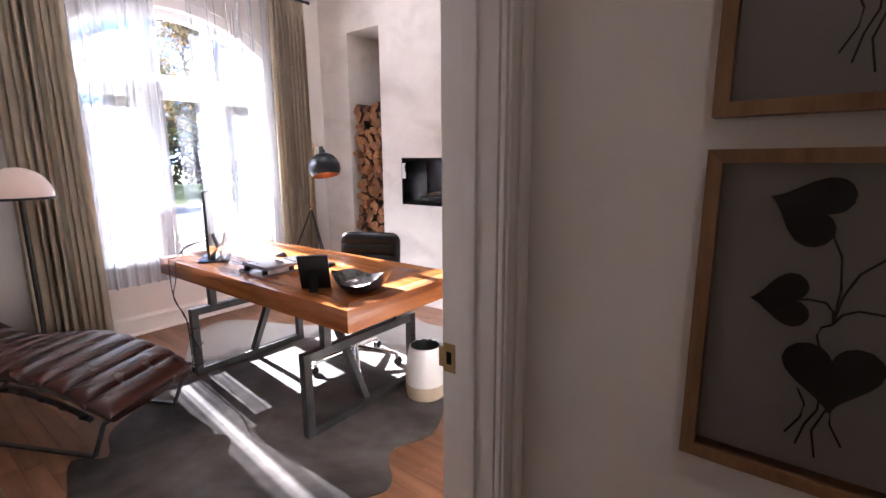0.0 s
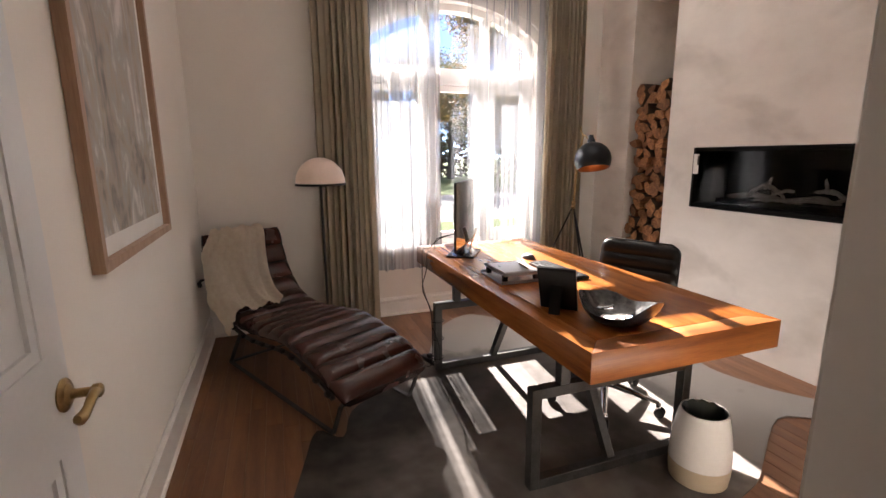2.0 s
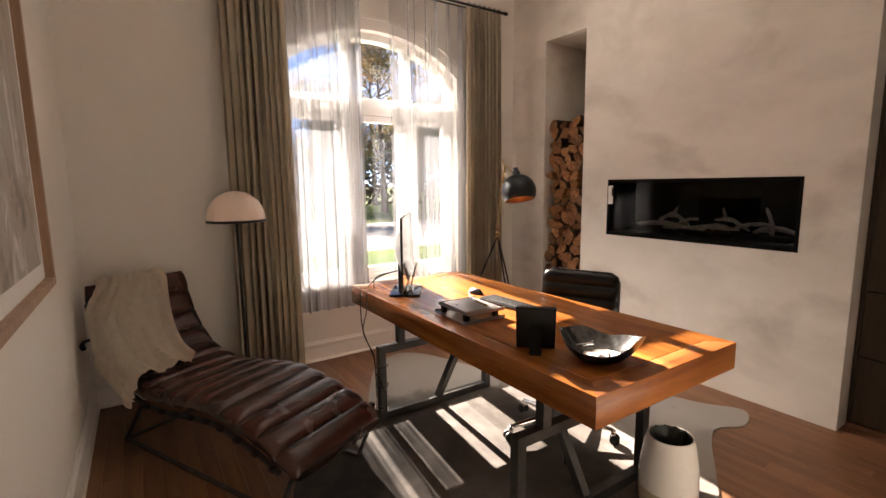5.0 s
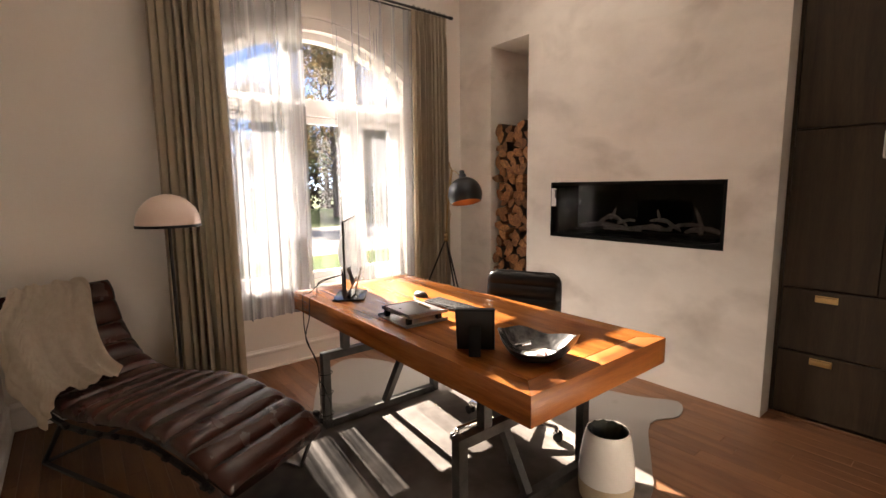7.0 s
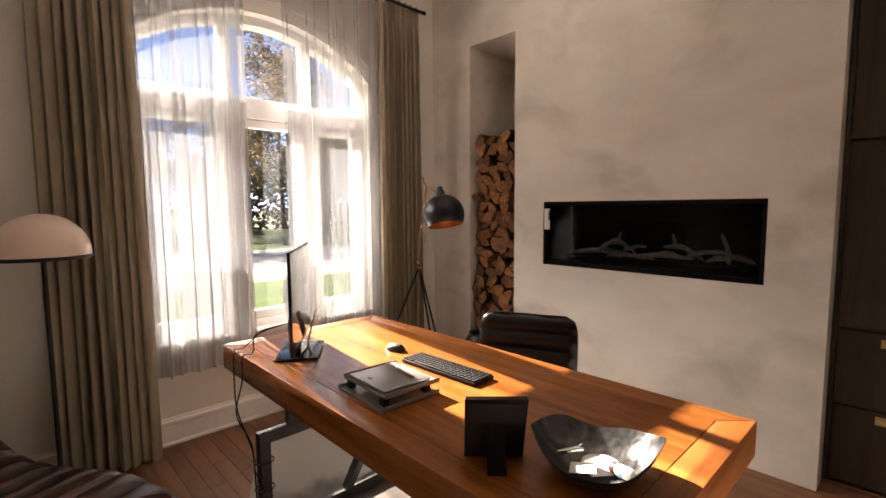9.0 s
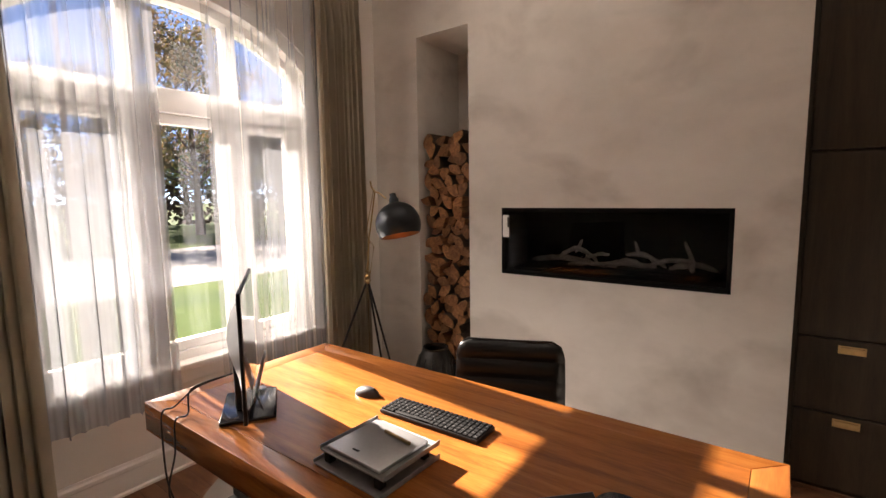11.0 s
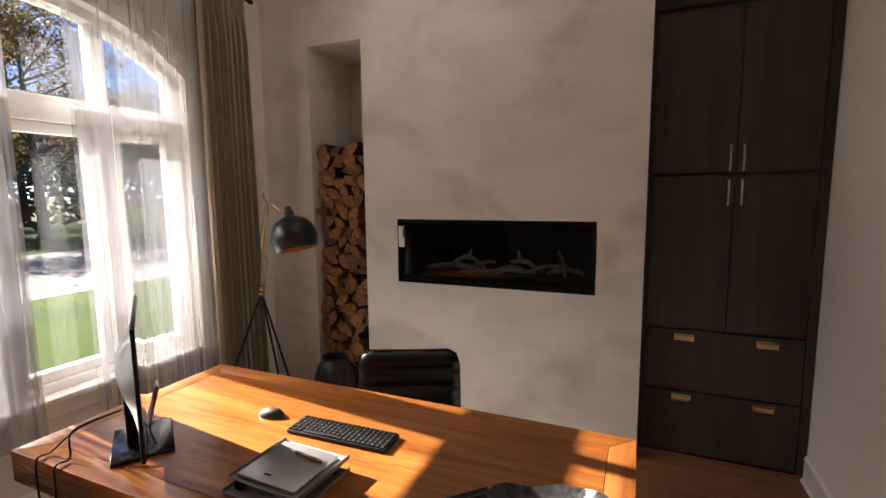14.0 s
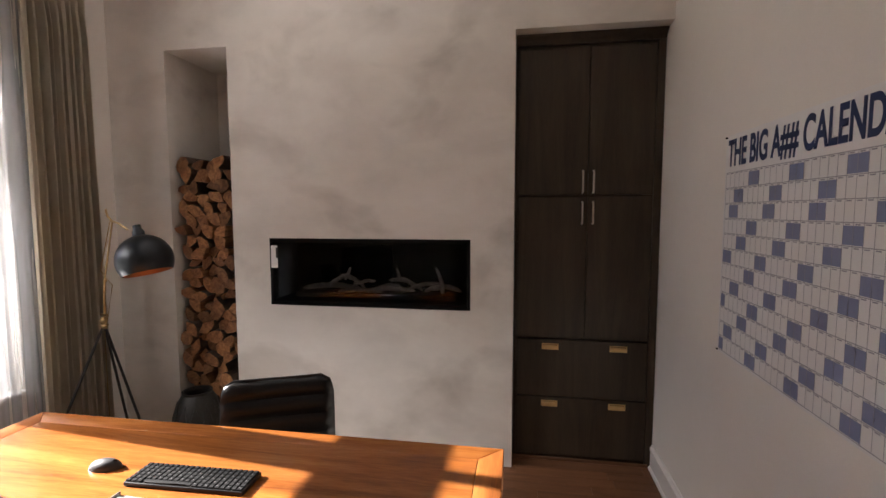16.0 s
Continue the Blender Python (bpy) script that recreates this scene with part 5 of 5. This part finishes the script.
# ---- on the desk ----
mon = thing("monitor", "slim black flat monitor on a glossy square stand", "monitor", pose(-5.257, 3.24, TZ, 0, 0, 145.5))
part("screen", box((-0.275, -0.012, 0.055), (0.275, 0.0, 0.466), 0.003, 2), PLASTIC, mon)
part("display", box((-0.268, -0.0128, 0.072), (0.268, -0.0122, 0.460)), surface("dark_display", (0.01, 0.01, 0.012), (0.014, 0.014, 0.016), 0.07, 3, 60, 0.0, spread=0.03), mon, "dark glossy display", smooth=False)
bm = bmesh.new()
gr = [[bm.verts.new((0.24 * (i / 8 * 2 - 1), 0.001 + 0.060 * (1 - (i / 8 * 2 - 1) ** 2) * math.sin(math.pi * j / 8) ** 0.7, 0.14 + 0.27 * j / 8)) for i in range(9)] for j in range(9)]
for a, b in zip(gr, gr[1:]):
    for q in range(8):
        bm.faces.new((a[q], a[q + 1], b[q + 1], b[q]))
part("back_cover", bm, SILVER, mon, "silver-grey domed back")
part("neck", box((-0.045, 0.002, 0.01), (0.045, 0.045, 0.24), 0.010, 3), PLASTIC, mon)
part("foot", box((-0.13, -0.09, 0.0), (0.13, 0.09, 0.012), 0.005, 2), surface("gloss_black", (0.008, 0.008, 0.010), (0.012, 0.012, 0.014), 0.08, 3, 60, 0.0), mon, "glossy black foot")

kb = thing("keyboard", "full-size black keyboard with white legends", "keyboard", pose(-4.642, 3.533, TZ, 0, 0, 1.5))
part("case", box((-0.197, -0.056, 0.0), (0.197, 0.056, 0.014), 0.004, 2), PLASTIC, kb)
cap = box((-0.0078, -0.0072, 0), (0.0078, 0.0072, 0.0055), 0.0016, 1)
cap_me = finish("keycap", cap, KEYCAP)
cap_data = cap_me.data
bpy.data.objects.remove(cap_me)
leg_ob = finish("legend", box((-0.0018, -0.0018, 0), (0.0018, 0.0018, 0.0003)), LEGEND)
leg_data = leg_ob.data
bpy.data.objects.remove(leg_ob)
for r in range(6):
    for c0 in range(21):
        if r == 0 and 3 <= c0 <= 10:
            continue
        k = new("keycap", cap_data)
        k.parent = kb
        k.location = (-0.184 + c0 * 0.0184, -0.044 + r * 0.0176, 0.014)
        if (r + c0) % 2 == 0:
            lg = new("legend", leg_data)
            lg.parent = k
            lg.location = (-0.002, 0.002, 0.0056)
part("space_bar", box((-0.13, -0.0512, 0.014), (0.012, -0.0368, 0.0195), 0.0016), KEYCAP, kb)

mouse = thing("mouse", "low dark grey computer mouse on the desk", "mouse", pose(-4.98, 3.553, TZ, 0, 0, 12))
bm = bmesh.new()
bmesh.ops.create_uvsphere(bm, u_segments=24, v_segments=14, radius=1)
for v in bm.verts:
    v.co = Vector((v.co.x * 0.052, v.co.y * 0.030, max(-0.002, v.co.z) * 0.032))
part("shell", bm, surface("grey_mouse_shell", (0.022, 0.022, 0.024), (0.035, 0.035, 0.037), 0.5, 6, 90, 0.02), mouse)
part("wheel", lathe(bmesh.new(), [(0, -0.003), (0.008, -0.003), (0.009, 0), (0.008, 0.003), (0, 0.003)], 14, pose(0.03, 0, 0.022, 90)), PLASTIC, mouse)

tray = thing("paper_tray", "two stacked grey acrylic letter trays", "paper tray", pose(-4.632, 3.25, TZ, 0, 0, -2))
for z, dx, dy, w, d in ((0.0, 0, 0, 0.135, 0.118), (0.038, 0.004, 0.01, 0.128, 0.112)):
    part("tray", box((-w + dx, -d + dy, z), (w + dx, d + dy, z + 0.006), 0.002), SMOKE, tray)
    for lo, hi in (((-w + dx, -d + dy, z + 0.006), (-w + dx + 0.004, d + dy, z + 0.016)), ((w + dx - 0.004, -d + dy, z + 0.006), (w + dx, d + dy, z + 0.016))):
        part("rim", box(lo, hi, 0.001), SMOKE, tray)
for x in (-0.10, 0.10):
    for y in (-0.085, 0.085):
        part("post", box((x - 0.012, y - 0.012, 0.006), (x + 0.012, y + 0.012, 0.038), 0.002), PLASTIC, tray)
part("tablet", box((-0.105, -0.092, 0.045), (0.108, 0.10, 0.056), 0.005, 2), surface("grey_device_case", (0.36, 0.36, 0.37), (0.44, 0.44, 0.45), 0.34, 5, 90, 0.03, 0.7), tray, "dark grey flat device")
part("pen", tube(bmesh.new(), [(-0.02, 0.055, 0.061), (0.085, 0.045, 0.061)], 0.005, 8), BRASS, tray, "thin copper pen")
part("logo_plate", box((-0.03, -0.065, 0.056), (-0.005, -0.058, 0.0568)), PLASTIC, tray, smooth=False)

pf = thing("photo_frame", "small black photo frame seen from its easel back", "photo frame", pose(-4.11, 3.19, TZ, 0, 0, 45))
lean = pose(0, 0, 0, 25, 0, 0)
bm = box((-0.0745, -0.006, 0.0), (0.0745, 0.008, 0.205), 0.002, 1, lean)
part("frame", bm, PLASTIC, pf)
part("back_board", box((-0.066, -0.0085, 0.01), (0.066, -0.0062, 0.195), 0.0, 1, lean), surface("black_card", (0.010, 0.010, 0.010), (0.018, 0.018, 0.018), 0.8, 5, 200, 0.2), pf, smooth=False)
part("easel", beam(bmesh.new(), (0.0, -0.058, 0.115), (0.0, -0.098, 0.002), 0.045, 0.003), PLASTIC, pf)

bowl = thing("bowl", "black freeform bowl with a high wavy rim and silvery glaze inside", "bowl", pose(-3.895, 3.305, TZ))
N = 56


def bowl_ring(bm, k, r, z):
    """One ring of the bowl; k runs from 0 at the foot to 1 at the saddle-shaped rim."""
    ring = []
    for i in range(N):
        a = 6.2832 * i / N
        wave = (0.025 * math.cos(2 * (a - 0.45)) + 0.008 * math.sin(3 * a + 1.1) + 0.006 * math.sin(5 * a + 0.6)) * k ** 2
        sq = 1 + (0.07 * math.cos(2 * (a - 0.45)) + 0.02 * math.sin(3 * a)) * k
        ring.append(bm.verts.new((r * sq * math.cos(a), r * sq * math.sin(a), max(z + wave, 0.0))))
    return ring


def bowl_skin(profile):
    bm = bmesh.new()
    rings = [bowl_ring(bm, q / (len(profile) - 1), r, z) for q, (r, z) in enumerate(profile)]
    for a, b in zip(rings, rings[1:]):
        for i in range(N):
            bm.faces.new((a[i], a[(i + 1) % N], b[(i + 1) % N], b[i]))
    bm.faces.new(rings[0])
    return bm


part("shell", bowl_skin([(0.045, 0.0), (0.068, 0.002), (0.095, 0.014), (0.116, 0.032), (0.132, 0.054), (0.142, 0.076)]), surface("hammered_black", (0.008, 0.008, 0.009), (0.025, 0.025, 0.025), 0.3, 22, 60, 0.5, 0.3, distance=0.004), bowl)
part("inner_glaze", bowl_skin([(0.040, 0.006), (0.062, 0.008), (0.089, 0.019), (0.110, 0.036), (0.127, 0.057), (0.1415, 0.0765)]), surface("silver_lustre", (0.012, 0.012, 0.013), (0.20, 0.20, 0.20), 0.16, 18, 70, 0.5, 0.75, distance=0.003), bowl, "mottled silver lustre")
bz = TZ + 0.011
note = thing("note_paper", "small folded white paper slips in the bowl", "paper")
part("slip", box((-0.03, -0.02, 0), (0.03, 0.02, 0.002), 0.0, 1, pose(-3.90, 3.265, bz + 0.010, 6, -8, 25)), PAPER, note, smooth=False)
part("slip", box((-0.028, -0.018, 0), (0.028, 0.018, 0.002), 0.0, 1, pose(-3.875, 3.29, bz + 0.002, 3, 5, 60)), PAPER, note, smooth=False)
part("slip", lathe(bmesh.new(), [(0, 0), (0.045, 0), (0.045, 0.002), (0, 0.002)], 28, pose(-3.885, 3.32, bz + 0.004)), PAPER, note, smooth=False)
bottle = thing("pill_bottle", "tiny white and blue bottle with a dark red cap", "bottle", pose(-3.835, 3.305, bz + 0.018, 80, 0, 70))
part("body", lathe(bmesh.new(), [(0, 0), (0.013, 0), (0.014, 0.003), (0.014, 0.04), (0.009, 0.046), (0, 0.046)], 18), PAPER, bottle)
part("band", lathe(bmesh.new(), [(0.0143, 0.014), (0.0143, 0.026)], 18), surface("sky_blue", (0.10, 0.35, 0.60), (0.13, 0.40, 0.65), 0.5, 5, 60, 0.0), bottle)
part("cap", lathe(bmesh.new(), [(0, -0.016), (0.013, -0.016), (0.0145, -0.012), (0.0145, 0.0), (0, 0.0)], 18), surface("maroon", (0.05, 0.012, 0.010), (0.08, 0.02, 0.015), 0.4, 5, 60, 0.0), bottle)
clip = thing("lighter", "slim silver lighter resting in the bowl", "lighter", pose(-3.945, 3.285, bz + 0.024, 0, -14, 40))
part("case", box((-0.032, -0.007, 0), (0.032, 0.007, 0.012), 0.003, 2), CHROME, clip)
part("wheel", lathe(bmesh.new(), [(0, -0.004), (0.006, -0.004), (0.006, 0.004), (0, 0.004)], 12, pose(0.03, 0, 0.010, 90)), PLASTIC, clip)

phone = thing("phone_stand", "slim silver phone leaning on a round stand", "phone", pose(-5.355, 3.325, TZ, 0, 0, 149.5))
part("phone", box((-0.04, -0.004, 0.0), (0.04, 0.004, 0.145), 0.003, 2, pose(0, 0, 0.012, 16, 0, 0)), SILVER, phone)
part("stand", lathe(bmesh.new(), [(0, 0), (0.04, 0), (0.042, 0.004), (0.038, 0.010), (0, 0.012)], 26), GLAZE, phone, "pale round stand")

# cables
cable = thing("monitor_cable", "two black cables running from the monitor down the desk", "cable")
P0 = (-5.288, 3.198, TZ + 0.13)
for dx, sag in ((0.0, 0.0), (0.10, 0.02)):
    pts = [Vector(p) for p in (P0, (-5.385, 3.12 - dx * 0.2, TZ + 0.085), (-5.46 + dx, 3.07, TZ + 0.012), (-5.46 + dx, 3.028, TZ + 0.004), (-5.44 + dx * 0.9, 3.015, 0.66), (-5.38 + dx * 0.5, 3.0 - sag, 0.54), (-5.30 + dx * 0.2, 3.012, 0.43), (-5.262, 3.018, 0.36), (-5.258, 3.02, 0.12), (-5.26, 3.0, 0.03), (-5.35, 2.97, 0.014))]
    line = []
    for i in range(len(pts) - 1):
        a, b, c1, d1 = pts[max(0, i - 1)], pts[i], pts[i + 1], pts[min(len(pts) - 1, i + 2)]
        for s in range(6):
            t = s / 6
            line.append(0.5 * ((2 * b) + (c1 - a) * t + (2 * a - 5 * b + 4 * c1 - d1) * t * t + (3 * b - a - 3 * c1 + d1) * t ** 3))
    part("cord", tube(bmesh.new(), line + [pts[-1]], 0.0032, 6), PLASTIC, cable)
part("cord", tube(bmesh.new(), [(-5.255, 3.02, 0.30), (-5.20, 3.02, 0.28), (-5.14, 3.03, 0.20), (-5.15, 3.03, 0.11), (-5.22, 3.03, 0.06), (-5.258, 3.02, 0.05)], 0.003, 6), PLASTIC, cable)
for z in (0.34, 0.22, 0.09):
    part("cable_tie", tube(bmesh.new(), [(-5.25 + 0.035 * math.cos(a), 3.055 + 0.04 * math.sin(a), z) for a in [6.283 * q / 16 for q in range(16)]], 0.003, 6, True), PLASTIC, cable)
strip = thing("power_strip", "black power strip on the rug by the desk leg", "power strip", pose(-5.36, 3.04, 0.009, 0, 0, 20))
part("body", box((-0.09, -0.022, 0), (0.09, 0.022, 0.03), 0.004, 2), PLASTIC, strip)
part("plug", box((-0.03, -0.015, 0.03), (0.005, 0.015, 0.055), 0.004, 2), PLASTIC, strip)
part("plug", box((0.03, -0.015, 0.03), (0.06, 0.015, 0.05), 0.004, 2), PAPER, strip)

# ---- outdoors ----
GZ0 = -0.35
GRASS = surface("lawn_grass", (0.022, 0.05, 0.010), (0.055, 0.085, 0.018), 0.9, 0.6, 30, 0.5, distance=0.03)
bm = bmesh.new()
add_box(bm, (-420, -400, GZ0 - 0.5), (X0 - 0.2, 400, GZ0))
GRASS.node_tree.nodes["Principled BSDF"].inputs["Specular IOR Level"].default_value = 0.03
structure("ground", bm, GRASS, "mown green lawn with fallen leaves", "ground")
bm = bmesh.new()
inner_e, outer_e = [], []
for i in range(41):
    y = -60 + 3.0 * i
    cx = -18.5 - 0.006 * (y - 8) ** 2 * (1 if y > 8 else 0.3)
    inner_e.append((cx + 4.2, y))
    outer_e.append((cx - 4.2, y))
prism(bm, inner_e + list(reversed(outer_e)), GZ0 - 0.05, GZ0 + 0.006, "z")
ASPHALT = surface("pale_concrete", (0.17, 0.168, 0.165), (0.25, 0.248, 0.242), 0.95, 1.2, 60, 0.4, distance=0.01)
ASPHALT.node_tree.nodes["Principled BSDF"].inputs["Specular IOR Level"].default_value = 0.05
structure("road", bm, ASPHALT, "sunlit pale driveway", "road")


def tree_thing(seed, height, leafcols, label, m):
    rnd = random.Random(seed)
    ob = thing("tree", label, "tree", m, "trees outside")
    bm = bmesh.new()
    tube(bm, [(0.1 * math.sin(2 * u + seed), 0.1 * math.cos(3 * u), height * 0.75 * u) for u in (0, 0.15, 0.3, 0.5, 0.75, 1)], 0.2, 9, radii=[0.26, 0.2, 0.17, 0.13, 0.08, 0.03])
    tips = []
    for k in range(26):
        z = height * rnd.uniform(0.16, 0.72)
        a = rnd.uniform(0, 6.28)
        ln = height * rnd.uniform(0.16, 0.34) * (1.15 - z / height)
        rise = rnd.uniform(0.3, 0.9)
        p = [Vector((0, 0, z)) + Vector((math.cos(a), math.sin(a), rise)) * ln * u + Vector((rnd.uniform(-1, 1), rnd.uniform(-1, 1), 0)) * 0.06 * ln for u in (0, 0.35, 0.7, 1)]
        tube(bm, p, 0.05, 6, radii=[0.07, 0.05, 0.03, 0.012])
        tips += [p[1], p[2], p[2], p[3], p[3], p[3]]
    part("trunk", bm, BARK, ob, "grey-brown trunk and limbs")
    verts, faces = [], []
    for k in range(10000):
        c = rnd.choice(tips) + Vector((rnd.gauss(0, 0.5), rnd.gauss(0, 0.5), rnd.gauss(0.1, 0.45)))
        s = rnd.uniform(0.05, 0.11)
        d1 = Vector((rnd.uniform(-1, 1), rnd.uniform(-1, 1), rnd.uniform(-1, 1))).normalized()
        d2 = d1.orthogonal().normalized()
        i = len(verts)
        verts += [tuple(c - d1 * s), tuple(c + d2 * s * 0.6), tuple(c + d1 * s), tuple(c - d2 * s * 0.6)]
        faces.append((i, i + 1, i + 2, i + 3))
    me = bpy.data.meshes.new("crown")
    me.from_pydata(verts, [], faces)
    m2, nt, bs = mat("leaves")
    geo = nt.nodes.new("ShaderNodeNewGeometry")
    nt.links.new(ramp(nt, geo.outputs["Random Per Island"], leafcols), bs.inputs["Base Color"])
    bs.inputs["Roughness"].default_value = 0.7
    tr2 = nt.nodes.new("ShaderNodeBsdfTranslucent")
    nt.links.new(ramp(nt, geo.outputs["Random Per Island"], leafcols), tr2.inputs[0])
    mx = nt.nodes.new("ShaderNodeMixShader")
    mx.inputs[0].default_value = 0.35
    nt.links.new(bs.outputs[0], mx.inputs[1])
    nt.links.new(tr2.outputs[0], mx.inputs[2])
    nt.links.new(mx.outputs[0], nt.nodes["Material Output"].inputs[0])
    me.materials.append(m2)
    cr = new("crown", me)
    cr.parent = ob
    return ob


AUT = [(0.0, (0.05, 0.055, 0.02)), (0.4, (0.10, 0.085, 0.03)), (0.7, (0.16, 0.09, 0.035)), (1.0, (0.20, 0.13, 0.05))]
GRN = [(0.0, (0.025, 0.04, 0.015)), (0.5, (0.05, 0.07, 0.02)), (1.0, (0.10, 0.11, 0.03))]
t_a = tree_thing(21, 14.5, AUT, "tall autumn tree with thin brown leaves", pose(-29.5, 14.8, GZ0))
t_b = tree_thing(22, 9.0, GRN, "dark green leafy tree beyond the driveway", pose(-32, 18.5, GZ0))
for src, x, y, s, rz in ((t_b, -33, 22.5, 1.1, 40), (t_a, -35, 27, 1.0, 100), (t_a, -34, 10.5, 0.8, 200), (t_b, -38, 15.5, 1.2, 280), (t_b, -37, 33, 1.2, 10), (t_a, -42, 20, 1.2, 60), (t_b, -44, 8, 0.7, 130), (t_b, -48, -6, 0.8, 250), (t_a, -50, -22, 0.9, 10)):
    c2 = copy_thing(src, pose(x, y, GZ0, 0, 0, rz))
    c2.scale = (s, s, s)
verts, faces = [], []
rnd = random.Random(33)
for k in range(16000):
    y = rnd.uniform(-40, 60)
    x = -40 - rnd.uniform(0, 3) - 0.004 * (y - 10) ** 2
    z = GZ0 + rnd.uniform(0, 1) ** 0.9 * (5.2 + 1.2 * math.sin(y * 0.7) + 0.9 * math.sin(y * 0.23))
    s = rnd.uniform(0.15, 0.32)
    d1 = Vector((rnd.uniform(-1, 1), rnd.uniform(-1, 1), rnd.uniform(-1, 1))).normalized()
    d2 = d1.orthogonal().normalized()
    i = len(verts)
    c = Vector((x, y, z))
    verts += [tuple(c - d1 * s), tuple(c + d2 * s * 0.7), tuple(c + d1 * s), tuple(c - d2 * s * 0.7)]
    faces.append((i, i + 1, i + 2, i + 3))
me = bpy.data.meshes.new("far_shrubs")
me.from_pydata(verts, [], faces)
me.materials.append(t_b.children[1].data.materials[0])
tagged(new("far_shrubs", me), "band of dark shrubs at the far edge of the lawn", "shrubs", kind="stuff")

# ---- floor planks ----
rnd = random.Random(12)
floor_ob = bpy.data.objects["floor"]
pw, gap = 0.083, 0.0012
lengths = [0.55, 0.75, 0.95, 1.2]
plank_meshes = {}
for ln in lengths:
    ob = finish("plank", box((0, 0, -0.012), (ln - gap, pw - gap, 0.0), 0.0012), OAK)
    plank_meshes[ln] = ob.data
    bpy.data.objects.remove(ob)
y = Y0
row = 0
planks = []
while y < Y1 + 0.14:
    x = X0 - rnd.uniform(0, 0.5)
    xe = X1 if y > DY1 - 0.03 else -2.64
    while x < xe:
        ln = rnd.choice(lengths)
        if x + ln > X0 and not (y > Y1 - 0.01 and x + ln < CX0 - 1.3):
            planks.append((x, y, ln))
        x += ln
    y += pw
    row += 1
for x, y, ln in planks:
    a, b = max(x, X0), min(x + ln, X1 if y > DY1 - 0.03 else -2.64)
    if b - a < 0.02:
        continue
    ob = new("plank", plank_meshes[ln])
    ob.parent = floor_ob
    ob.location = (a, y, 0.0)
    ob.scale = ((b - a) / ln, 1, 1)
